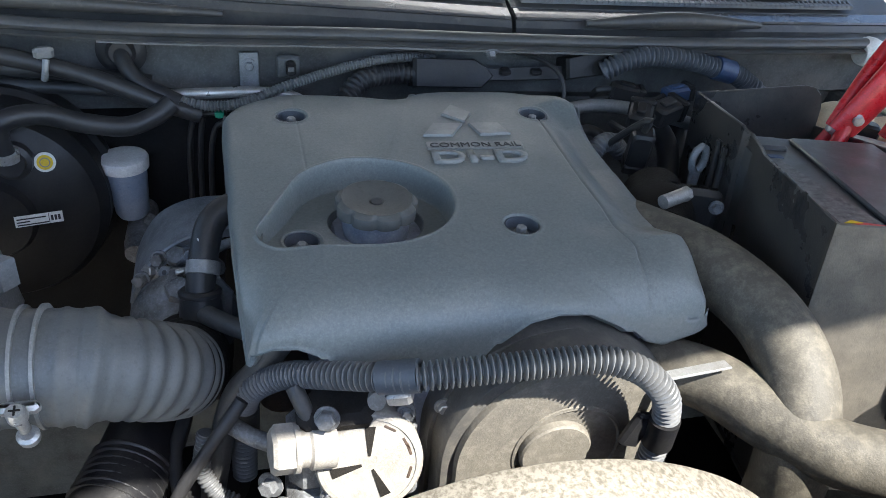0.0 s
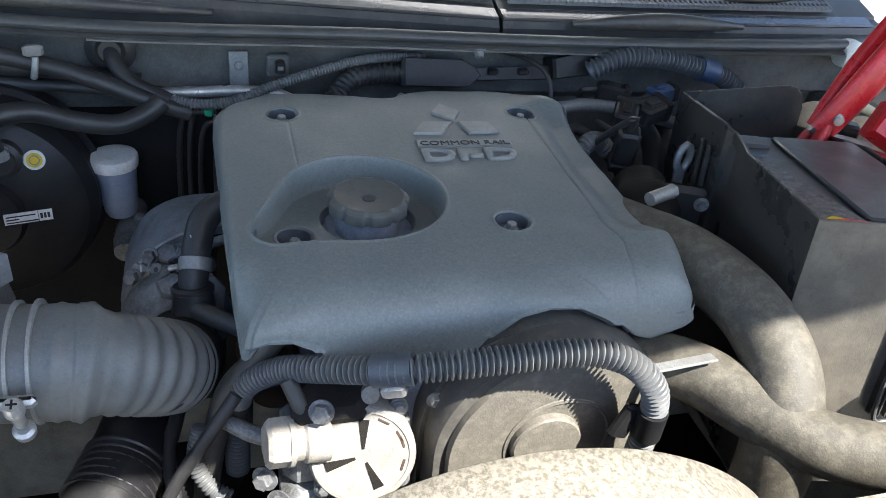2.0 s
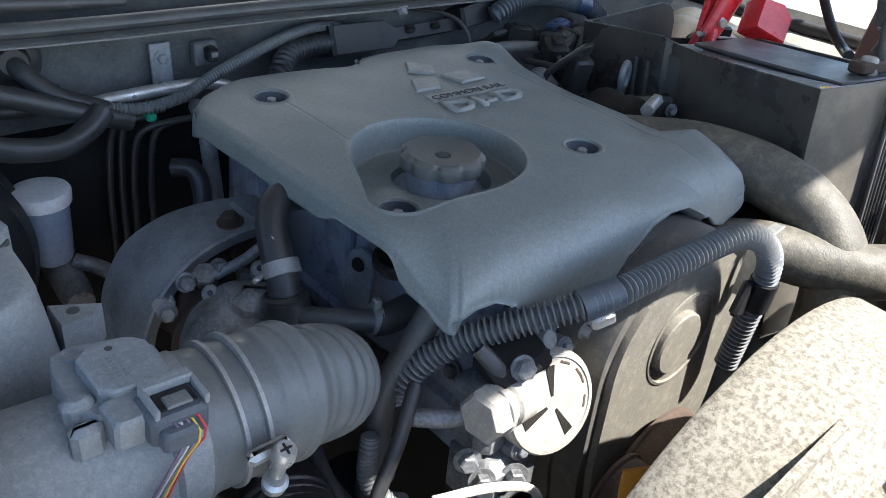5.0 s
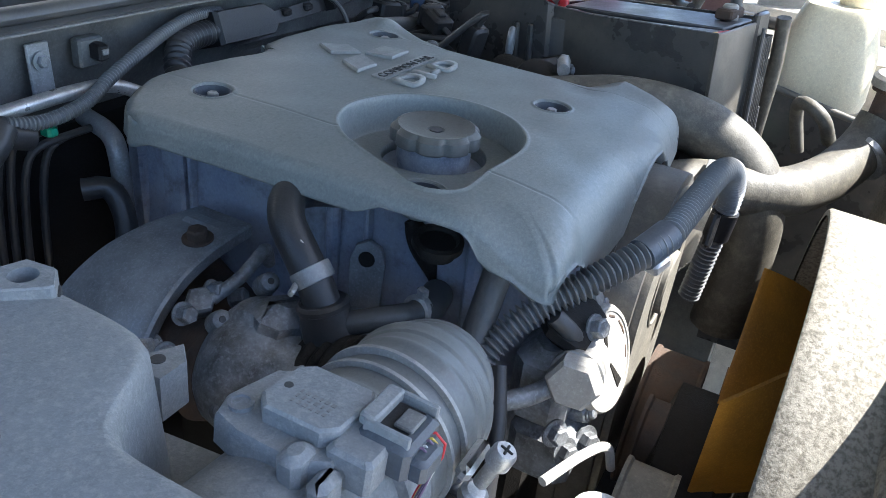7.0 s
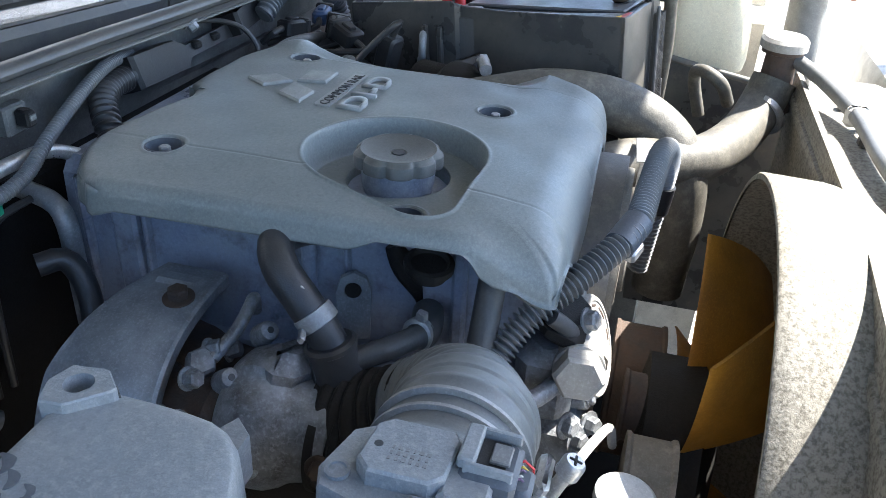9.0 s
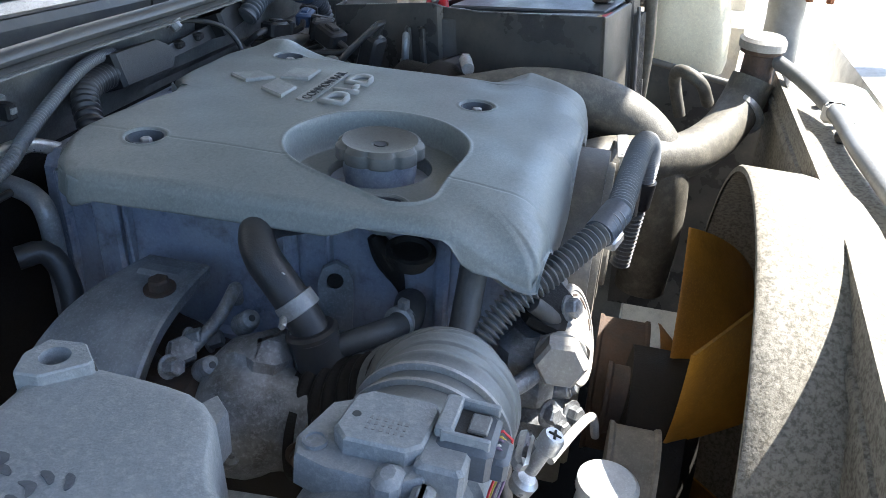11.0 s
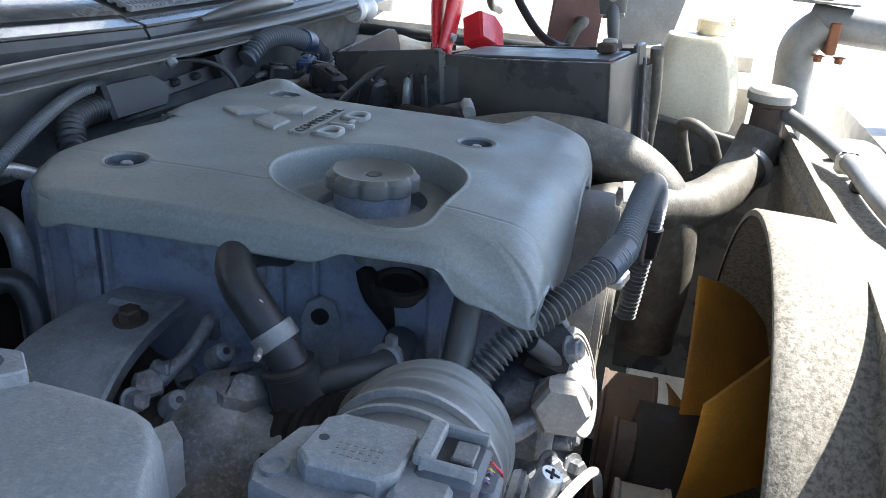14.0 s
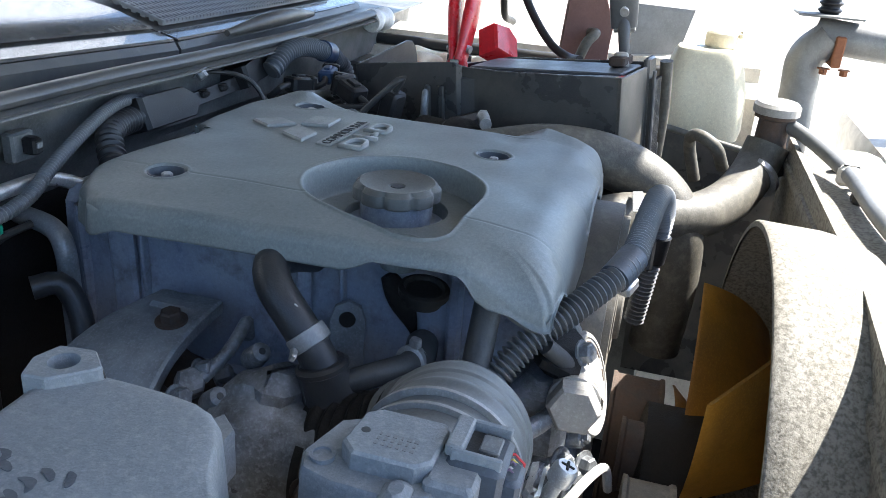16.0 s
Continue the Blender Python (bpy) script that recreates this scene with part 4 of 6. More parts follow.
sp = catmull([(0.066, 0, 0.986), (0.040, 0, 0.986), (0.012, 0, 0.984), (-0.018, 0, 0.976), (-0.045, 0, 0.958), (-0.064, 0, 0.932), (-0.075, 0, 0.90), (-0.08, 0, 0.84)], 60)[0]
rows = []
for k, p in enumerate(sp):
    t = k / 59
    nx_ = (sp[min(k + 1, 59)] - sp[max(k - 1, 0)]).normalized().cross(Vector((0, -1, 0)))
    y0, y1 = 0.754 - 0.010 * t, 0.806 + 0.030 * min(1.0, t * 2)
    emb = 0.0026 * (abs(k - 5) < 2) + 0.0012 * (16 < k < 46)
    row = []
    for yy, dd in ((y0, -0.009), (y0 - 0.0005, 0.0), (y0 + 0.002, 0.0016), (y0 + 0.010, 0.0016), (y0 + 0.013, 0.0016 + emb), (y1 - 0.013, 0.0016 + emb), (y1 - 0.010, 0.0016), (y1, 0.0016), (y1, 0.0), (y0 + 0.002, 0.0), (y0 + 0.0015, -0.009)):
        q = p + nx_ * dd
        row.append((q.x, yy, q.z))
    rows.append(row)
part("sheet", Geo().rings(rows), "shield", shield, "", 28)
part("bolt", hex_bolt(Geo(), (0.023, 0.771, 0.9870), (-0.1, 0, 1), 0.0080, 0.008), "iron", shield)
part("bolt", hex_bolt(Geo(), (-0.052, 0.752, 0.940), (-0.7, -0.6, 0.4), 0.0075, 0.007), "steel", shield)

# ---- breather hose, tee and small hoses ----
breather = thing("breather_hose", (0.01, 0.66, 1.02), "black rubber breather elbow with a spring clip", "hose")
part("elbow", Geo().tube([(0.095, 0.690, 1.026), (0.060, 0.692, 1.040), (0.030, 0.692, 1.046), (0.012, 0.681, 1.038), (0.005, 0.664, 1.022), (0.001, 0.648, 1.004), (-0.001, 0.640, 0.992)], 0.0128, 24), "rubber", breather)
for k in range(6):
    part("print_dash", Geo().box(pose(0.0005 - 0.0011 * k, 0.660 - 0.004 * k, 1.0335 - 0.0052 * k, -38, -25, 0), 0.0012, 0.0016, 0.0034, 0.0003), "wire_w", breather)
cdir = Vector((-0.003, -0.016, -0.018))
part("clip", Geo().lathe((0.0035, 0.656, 1.014), cdir, [(0, 0.0128), (0.0005, 0.0144), (0.003, 0.0146), (0.010, 0.0146), (0.0115, 0.0144), (0.012, 0.0128)], 32), "band", breather, "steel spring clip")
part("clip_ear", Geo().box(pose(-0.014, 0.655, 1.006, 30, 0, 20), 0.014, 0.004, 0.006, 0.001), "steel", breather)
tee = thing("hose_tee", (0.0, 0.63, 0.98), "black moulded rubber tee on the intake duct", "hose tee")
part("socket", Geo().lathe((-0.001, 0.641, 0.996), (0.0, -0.25, -0.9), [(0, 0.016), (0.002, 0.0185), (0.005, 0.0185), (0.006, 0.017), (0.024, 0.019), (0.05, 0.026)], 36), "rubber", tee)
part("branch", Geo().tube([(0.0, 0.628, 0.980), (0.012, 0.610, 0.985), (0.030, 0.597, 0.984), (0.055, 0.590, 0.978), (0.085, 0.595, 0.974)], lambda s, k: 0.0085 + 0.004 * (k > 0.62), 20), "hose", tee)
part("clip", Geo().lathe((0.044, 0.593, 0.981), (1, -0.3, -0.2), [(0, 0.0105), (0.001, 0.0125), (0.007, 0.0125), (0.008, 0.0105)], 28), "steel", tee)
part("clip_ear", Geo().box(pose(0.048, 0.590, 0.996, 0, 0, -20), 0.006, 0.008, 0.008, 0.001), "steel", tee)
solo("breather_pipe", Geo().tube([(0.080, 0.545, 1.035), (0.064, 0.545, 1.012), (0.046, 0.545, 0.985), (0.024, 0.545, 0.955), (0.008, 0.535, 0.90), (-0.005, 0.53, 0.82)], 0.0105, 20), "hose", "grey rubber hose from under the engine cover", "hose")
solo("thin_hose", Geo().tube([(0.03, 0.520, 0.975), (0.005, 0.505, 0.945), (-0.022, 0.495, 0.905), (-0.04, 0.48, 0.86), (-0.05, 0.46, 0.80)], 0.0055, 12), "rubber", "thin black rubber hose beside the conduit", "hose")
g = Geo()
corrugated(g, [(0.0, 0.53, 0.935), (-0.005, 0.525, 0.90), (0.005, 0.515, 0.88), (0.02, 0.51, 0.87)], 0.0075, 0.0016, 0.0040, 14)
solo("cable_sleeve", g, "conduit", "small corrugated cable sleeve low beside the engine", "cable sleeve")
solo("intercooler_pipe", Geo().tube([(-0.22, 0.52, 0.80), (-0.10, 0.53, 0.84), (-0.03, 0.55, 0.86), (0.02, 0.57, 0.84)], 0.026, 24), "black", "black rubber air pipe under the intake duct", "pipe")

low = thing("air_pipe_bend", (-0.09, 0.50, 0.85), "black rubber air pipe bend below the intake duct", "pipe")
part("tube", Geo().tube([(-0.20, 0.40, 0.74), (-0.13, 0.44, 0.83), (-0.085, 0.49, 0.875), (-0.06, 0.55, 0.885), (-0.05, 0.62, 0.87)], 0.034, 28), "black", low)
part("ribbed_end", Geo().tube([(-0.076, 0.508, 0.8805), (-0.06, 0.55, 0.885)], lambda q, k: 0.0352 + 0.0012 * math.cos(q * 900), 28, n=60), "rubber", low, "ribbed rubber sleeve")
for k, (dx, dz, r) in enumerate(((0.0, 0.0, 0.0075), (0.018, 0.012, 0.006), (-0.022, -0.01, 0.008))):
    solo("loom_branch", Geo().tube([(-0.030 + dx, 0.600, 0.90 + dz), (-0.045 + dx, 0.545, 0.885 + dz), (-0.040 + dx, 0.495, 0.86 + dz), (-0.055 + dx, 0.45, 0.80 + dz), (-0.06 + dx, 0.44, 0.70)], r, 12, wobble=0.1), "rubber", "taped black wiring branch below the intake duct", "wiring loom", "loom branches below the duct")
solo("wire_plug", Geo().box(pose(-0.128, 0.462, 0.93, 0, 20, 15), 0.016, 0.012, 0.026, 0.003), "wire_w", "small pale wire plug below the intake duct", "wire plug")

# ---- sunlit fittings low at the front ----
fitting = thing("hose_fitting", (0.03, 0.42, 0.86), "sunlit pale cap and bent pipe low at the engine front", "fitting")
part("cap", Geo().lathe((0.022, 0.430, 0.868), (0, -0.1, 1), [(0, 0.020), (0.018, 0.020), (0.020, 0.0225), (0.028, 0.0225), (0.031, 0.019)], 32), "white", fitting)
part("stem", Geo().lathe((0.022, 0.430, 0.80), (0, 0, 1), [(0, 0.022), (0.05, 0.022), (0.07, 0.019)], 28), "pump", fitting)
part("pipe", Geo().tube([(0.004, 0.42, 0.865), (-0.03, 0.41, 0.885), (-0.06, 0.405, 0.88), (-0.08, 0.41, 0.85), (-0.085, 0.42, 0.80)], 0.0115, 18), "white", fitting, "sunlit pale bent pipe")
part("lead", Geo().tube([(0.01, 0.470, 0.915), (0.05, 0.455, 0.915), (0.085, 0.445, 0.90), (0.10, 0.44, 0.87)], 0.0036, 10), "wire_w", fitting)
for nm, c, r, w, y, mt in (("pulley", (0.190, 0.842), 0.034, 0.036, 0.436, "iron"), ("pulley", (0.085, 0.850), 0.040, 0.040, 0.430, "tan"), ("pulley", (0.27, 0.80), 0.07, 0.05, 0.45, "iron")):
    p = thing(nm, (c[0], y, c[1]), "worn steel belt pulley at the engine front", "pulley", "belt pulleys")
    part("rim", Geo().lathe((c[0], y, c[1]), (0, -1, 0), [(0, r * 0.8), (0, r), (0.003, r), (0.005, r - 0.002), (w - 0.005, r - 0.002), (w - 0.003, r), (w, r), (w, r * 0.85), (w - 0.006, r * 0.8), (w - 0.006, 0.012)], 48), mt, p)
    part("hub", hex_bolt(Geo(), (c[0], y - w + 0.006, c[1]), (0, -1, 0), 0.008, 0.007), "steel", p)

# ---- fan, shroud and radiator ----
fan = thing("cooling_fan", (0.202, 0.37, 0.80), "yellow plastic cooling fan behind its shroud", "fan")
part("hub", Geo().lathe((0.202, 0.425, 0.79), (0, -1, 0), [(0, 0.05), (0.01, 0.09), (0.06, 0.09), (0.075, 0.06), (0.08, 0.03)], 40), "grime", fan)
for k in range(6):
    a0 = math.pi * 2 * k / 6 + radians(121.5)
    rows = []
    for i in range(9):
        r = 0.085 + 0.124 * i / 8
        row = []
        for j in range(9):
            s = j / 8
            a = a0 + (0.209 - r) * 2.6 - s * 0.52
            row.append((0.202 + r * math.cos(a), 0.380 - 0.078 * s - 0.006 * math.sin(s * math.pi), 0.79 + r * math.sin(a)))
        rows.append(row + [(x, y + 0.003, z) for x, y, z in reversed(row)])
    part("blade", Geo().rings(rows), "yellow_fan", fan, "", 60)

shroud = thing("fan_shroud", (0.20, 0.30, 0.80), "dusty sun-bleached plastic fan shroud with a round ring", "fan shroud")
SC, SR = (0.205, 0.815), 0.247


def ring_at(y, r, n=120):
    return [(SC[0] + r * math.cos(a), y, SC[1] + r * math.sin(a)) for a in (2 * math.pi * k / n for k in range(n))]


g = Geo().rings([ring_at(0.352, SR - 0.006), ring_at(0.352, SR - 0.001), ring_at(0.350, SR + 0.0005), ring_at(0.335, SR), ring_at(0.300, SR - 0.001), ring_at(0.280, SR - 0.004), ring_at(0.262, SR - 0.012), ring_at(0.246, SR - 0.028), ring_at(0.240, SR - 0.040),
                 ring_at(0.243, SR - 0.044), ring_at(0.270, SR - 0.016), ring_at(0.30, SR - 0.007), ring_at(0.350, SR - 0.006)], cap=False)
part("ring", g, "shroud", shroud, "", 50)
g = Geo()
# back plate with the ring's round opening; its top edge falls away beside the ring
plate_top = lambda x: 1.053 - 0.14 * max(0.0, 0.142 - x)
n = 120
pl = []
for k in range(n):
    a = 2 * math.pi * k / n
    c, s = math.cos(a), math.sin(a)
    tx = (0.62 if c > 0 else -0.16) - SC[0]
    tz = (1.053 if s > 0 else 0.45) - SC[1]
    sc = min(tx / c if abs(c) > 1e-6 else 9, tz / s if abs(s) > 1e-6 else 9)
    pl.append((SC[0] + c * max(sc, SR - 0.004), 0.0, SC[1] + s * max(sc, SR - 0.004)))
inn = ring_at(0.0, SR - 0.004)
g.rings([[(x, 0.291, z) for x, _, z in inn], [(x, 0.291, min(z, plate_top(x))) for x, _, z in pl], [(x, 0.285, min(z, plate_top(x))) for x, _, z in pl], [(x, 0.285, z) for x, _, z in inn]], cap=False)
part("back_plate", g, "shroud", shroud)
g = Geo()
for x0, x1 in ((-0.16, 0.62),):
    prof = [(0.295, 1.022), (0.294, 1.029), (0.288, 1.0325), (0.262, 1.036), (0.236, 1.038), (0.233, 1.030), (0.258, 1.028), (0.286, 1.023)]
    g.rings([[(x, y, z - 0.2 * max(0.0, 0.142 - x)) for y, z in prof] for x in np.linspace(x0, x1, 40)])
part("top_ledge", g, "shroud", shroud)
for x in (-0.08, 0.02, 0.42, 0.54):
    part("clip", Geo().box(pose(x, 0.245, 1.043 - 0.2 * max(0.0, 0.142 - x)), 0.016, 0.012, 0.012, 0.003), "black", shroud)

radiator = thing("radiator", (0.23, 0.20, 0.70), "aluminium radiator with a sunlit dusty top tank", "radiator")
part("top_tank", Geo().rings([[(x, y, z) for y, z in ((0.168, 0.98), (0.166, 1.018), (0.174, 1.032), (0.190, 1.037), (0.214, 1.037), (0.228, 1.030), (0.234, 1.016), (0.234, 0.98))] for x in np.linspace(-0.18, 0.66, 30)]), "radiator", radiator)
g = Geo()
for k in range(60):
    x = -0.17 + 0.82 * k / 59
    g.box(pose(x, 0.20, 0.72), 0.0016, 0.05, 0.50, 0.0003)
part("core_fins", g, "steel", radiator)
part("core_back", Geo().box(pose(0.24, 0.20, 0.72), 0.83, 0.02, 0.50, 0.004), "black", radiator)
for x in (0.0, 0.30, 0.50):
    part("tank_rib", Geo().box(pose(x, 0.201, 1.036), 0.006, 0.05, 0.006, 0.002), "radiator", radiator)
nk = part("filler_neck", Geo().lathe((0.600, 0.315, 1.01), (0, 0, 1), [(0, 0.024), (0.040, 0.019), (0.066, 0.018), (0.068, 0.024), (0.074, 0.024)], 32), "iron", radiator, "dark rusty filler neck")
part("cap", Geo().prism([(0.030 * (1 + 0.10 * math.cos(2 * a)) * math.cos(a), 0.030 * (1 + 0.10 * math.cos(2 * a)) * math.sin(a)) for a in (2 * math.pi * k / 36 for k in range(36))], pose(0.600, 0.315, 1.084), 0.013, 0.004), "pump", radiator, "pale pressed metal radiator cap")
part("overflow_pipe", Geo().tube([(0.600, 0.300, 1.072), (0.55, 0.270, 1.062), (0.46, 0.247, 1.054), (0.35, 0.243, 1.052), (0.24, 0.235, 1.050), (0.10, 0.225, 1.046), (-0.05, 0.22, 1.044)], 0.0085, 16), "bar", radiator, "pale overflow pipe")
for x in (0.47, 0.15):
    part("pipe_clip", Geo().box(pose(x, 0.247 - (0.47 - x) * 0.05, 1.052), 0.012, 0.024, 0.022, 0.004), "radiator", radiator)

support = thing("radiator_support", (0.25, 0.08, 0.9), "sunlit pale painted front cross panel with a rubber strip", "front panel")
part("beam", Geo().rings([[(x, y, z) for y, z in ((-0.03, 0.90), (-0.03, 1.000), (-0.02, 1.008), (0.075, 1.012), (0.085, 1.018), (0.115, 1.020), (0.150, 1.016), (0.155, 1.00), (0.150, 0.92), (0.10, 0.90))] for x in np.linspace(-0.60, 1.05, 30)]), "radiator", support)
part("rubber_strip", Geo().rings([[(x, y, z) for y, z in ((0.060, 1.009), (0.061, 1.0155), (0.067, 1.018), (0.073, 1.0155), (0.074, 1.009))] for x in np.linspace(-0.5, 0.95, 40)]), "rubber", support, "black rubber strip")
for x in (0.20, 0.36, 0.56):
    # flat dark disc painted for the shade inside a hole
    part("hole", Geo().lathe((x, 0.03, 1.0095), (0, 0, 1), [(0, 0.007), (0.001, 0.006)], 18), "grime", support)

# ---- big hoses ----
ich = thing("intercooler_hose", (0.44, 0.50, 1.0), "thick dusty grey rubber intercooler hose with clamps", "hose")
part("tube", Geo().tube([(0.385, 0.668, 1.026), (0.405, 0.618, 1.036), (0.432, 0.562, 1.043), (0.454, 0.500, 1.036), (0.459, 0.448, 1.015), (0.452, 0.415, 0.98), (0.450, 0.405, 0.92), (0.450, 0.41, 0.82)], 0.0300, 36), "hose_dusty", ich)
part("mould_seam", Geo().tube([(0.418, 0.590, 1.0690), (0.432, 0.562, 1.0722), (0.450, 0.505, 1.0660), (0.457, 0.455, 1.045)], 0.0012, 8), "hose_dusty", ich)
rad = thing("radiator_hose", (0.45, 0.40, 0.98), "thick dusty grey rubber upper radiator hose with a clamp", "hose")
part("tube", Geo().tube([(0.335, 0.530, 0.970), (0.375, 0.500, 0.985), (0.405, 0.470, 0.990), (0.432, 0.430, 0.987), (0.465, 0.390, 0.985), (0.515, 0.358, 0.990), (0.560, 0.337, 1.002), (0.590, 0.324, 1.020), (0.600, 0.316, 1.045)], 0.0262, 36), "hose_dusty", rad)
part("clamp", Geo().lathe((0.574, 0.326, 1.006), (0.5, -0.35, 0.32), [(0, 0.0262), (0.001, 0.0282), (0.008, 0.0282), (0.009, 0.0262)], 40), "steel", rad, "steel band clamp")
solo("bypass_loop", Geo().tube([(0.63, 0.36, 1.00), (0.61, 0.375, 1.03), (0.62, 0.40, 1.04), (0.65, 0.405, 1.02), (0.66, 0.39, 0.97)], 0.008, 16), "hose_dusty", "pale dusty rubber hose loop behind the radiator", "hose")

# ---- throttle end, lifting hook, connectors beside the cover ----
egr = thing("throttle_body", (0.455, 0.675, 1.0), "dark cast throttle body with bolts and hose clip", "throttle body")
part("body", Geo().lathe((0.430, 0.640, 1.030), (0.35, 0.9, -0.06), [(-0.01, 0.026), (0.01, 0.028), (0.02, 0.036), (0.035, 0.037), (0.045, 0.030), (0.08, 0.032)], 40), "grime", egr)
part("flange", Geo().box(pose(0.468, 0.668, 1.030, 4, 0, -22), 0.066, 0.016, 0.066, 0.010), "rubber", egr)
for dx, dz in ((0.02, 0.018), (0.02, -0.018), (-0.018, 0.022)):
    part("bolt", hex_bolt(Geo(), (0.470 + dx, 0.655 - dx * 0.4, 1.030 + dz), (-0.35, -0.9, 0.06), 0.005, 0.005), "cast", egr)
part("clip_screw", Geo().tube([(0.420, 0.632, 1.066), (0.446, 0.641, 1.068)], 0.0068, 16, n=6), "steel", egr, "bright hose clip screw")
part("clip_head", Geo().prism(circle(0.0075, 6), facing((0.446, 0.641, 1.068), (1, 0.3, 0.05)), 0.006, 0.001), "steel", egr)
hook = Geo()
loop_p = [(0.514 + 0.0085 * math.cos(a), 0.731 + 0.002 * math.cos(a), 1.057 + 0.0150 * math.sin(a)) for a in (radians(-70 + 320 * k / 15) for k in range(16))]
hook.tube(loop_p, 0.0042, 12)
hook.box(pose(0.515, 0.733, 1.015), 0.012, 0.007, 0.06, 0.002)
solo("lifting_hook", hook, "shield", "bare grey steel engine lifting hook with an eye", "lifting hook")


def connector(at, rot, size, material, label, lead=None):
    c = thing("wire_connector", at, label, "connector", "engine wire connectors")
    m = Matrix.Translation(at) @ pose(0, 0, 0, *rot)
    a, b, d = size
    part("shell", Geo().box(m, a, b, d, 0.003), material, c)
    part("collar", Geo().box(m @ pose(a * 0.52, 0, 0), a * 0.25, b * 1.15, d * 1.15, 0.002), "black", c)
    part("latch", Geo().box(m @ pose(0, 0, d * 0.55), a * 0.5, b * 0.4, d * 0.2, 0.001), material, c)
    if lead:
        part("lead", Geo().tube([m @ Vector((-a * 0.5, 0, 0)), m @ Vector((-a * 0.9, 0, -0.004)), *lead], 0.004, 10), "rubber", c)
    return c


connector((0.560, 0.880, 1.068), (0, -5, 10), (0.034, 0.020, 0.018), "bluec", "faded blue wire connector behind the cover", [(0.52, 0.90, 1.05), (0.50, 0.93, 1.04)])
connector((0.500, 0.895, 1.064), (0, 8, -15), (0.036, 0.022, 0.020), "black", "black wire connector behind the cover", [(0.47, 0.92, 1.05)])
connector((0.482, 0.815, 1.068), (0, -15, 60), (0.034, 0.026, 0.022), "black", "black square wire connector beside the cover", [(0.46, 0.84, 1.05)])
connector((0.455, 0.755, 1.060), (0, 75, 70), (0.046, 0.024, 0.022), "black", "black upright sensor connector beside the cover", [(0.44, 0.78, 1.06), (0.43, 0.80, 1.03)])
connector((0.530, 0.845, 1.060), (10, -5, 25), (0.040, 0.026, 0.024), "rubber", "dusty dark wire connector behind the cover", [(0.50, 0.86, 1.04)])
g = Geo()
corrugated(g, [(0.405, 0.78, 1.02), (0.425, 0.79, 1.045), (0.445, 0.80, 1.045), (0.462, 0.80, 1.03)], 0.011, 0.002, 0.005, 16)
solo("short_sleeve", g, "conduit", "short black corrugated sleeve beside the cover", "cable sleeve")
for pts, r, mt, lab in (([(0.40, 0.88, 1.045), (0.46, 0.885, 1.052), (0.52, 0.875, 1.048), (0.58, 0.865, 1.035)], 0.008, "bar", "thin grey metal fuel pipe"),
                        ([(0.53, 0.88, 1.04), (0.54, 0.84, 1.02), (0.52, 0.79, 1.00), (0.50, 0.76, 0.95)], 0.013, "rubber", "black rubber hose behind the cover"),
                        ([(0.58, 0.90, 1.03), (0.57, 0.86, 1.01), (0.545, 0.82, 0.97), (0.53, 0.80, 0.92)], 0.014, "rubber", "black rubber hose behind the cover"),
                        ([(0.42, 0.85, 1.03), (0.45, 0.86, 1.03), (0.48, 0.83, 1.01), (0.49, 0.79, 0.99)], 0.007, "rubber", "thin black rubber hose behind the cover")):
    solo("engine_hose", Geo().tube(pts, r, 16), mt, lab, "hose", "hoses behind the engine cover")
solo("intake_manifold", Geo().box(pose(0.43, 0.74, 0.94, 0, 0, -4), 0.10, 0.26, 0.09, 0.015), "grime", "grimy cast intake manifold beside the engine", "manifold")

# ---- firewall, seal and cowl ----
def seal_z(x):
    q = min(1.0, max(0.0, (x + 0.15) / 0.40))
    return 1.1155 - 0.050 * x + 0.042 * x * x + 0.011 * q * q * (3 - 2 * q)


g = Geo()
xs = np.linspace(-0.75, 1.12, 60)
prof = [(0.985, 0.30), (0.985, 1.000), (0.982, 1.010), (0.978, 1.022), (0.974, 1.078), (0.970, 1.086), (0.948, 1.087), (0.946, 1.0895), (1.05, 1.0895), (1.06, 0.30)]
g.rings([[(x, y - (0.02 * x if y < 0.98 else 0), z if z < 1.005 else z + seal_z(x) - 1.100) for y, z in prof] for x in xs])
solo("wall_firewall", g, "body", "dusty grey pressed steel firewall behind the engine", "firewall", kind="structure")
# dark sheet that paints the deep shade low on the firewall
g = Geo().rings([[(x, y, z) for y, z in ((0.970, 0.55), (0.962, 1.000), (0.966, 1.012), (0.984, 1.014), (0.984, 0.55))] for x in np.linspace(-0.74, 0.46, 12)])
solo("firewall_insulation", g, "insul", "insulation panel on the lower firewall, blackened for deep shade", "insulation")
seal = thing("bonnet_seal", (0.3, 0.95, 1.09), "dusty black rubber bonnet seal along the cowl", "seal")


def seal_y(x):
    return 0.948 - 0.02 * x


prof = [(0.0100 * math.cos(math.pi * 2 * k / 14), 0.0068 * math.sin(math.pi * 2 * k / 14)) for k in range(14)]
part("bulb", Geo().rings([[(x, y + seal_y(x), z + seal_z(x)) for y, z in prof] for x in np.linspace(-0.70, 0.86, 70)]), "seal", seal)
part("lip", Geo().rings([[(x, y + seal_y(x), z + seal_z(x)) for y, z in ((-0.012, -0.0105), (-0.013, -0.0080), (-0.008, -0.0060), (0.014, -0.0050), (0.014, -0.0085), (-0.008, -0.0085))] for x in np.linspace(-0.70, 0.86, 40)]), "seal", seal)
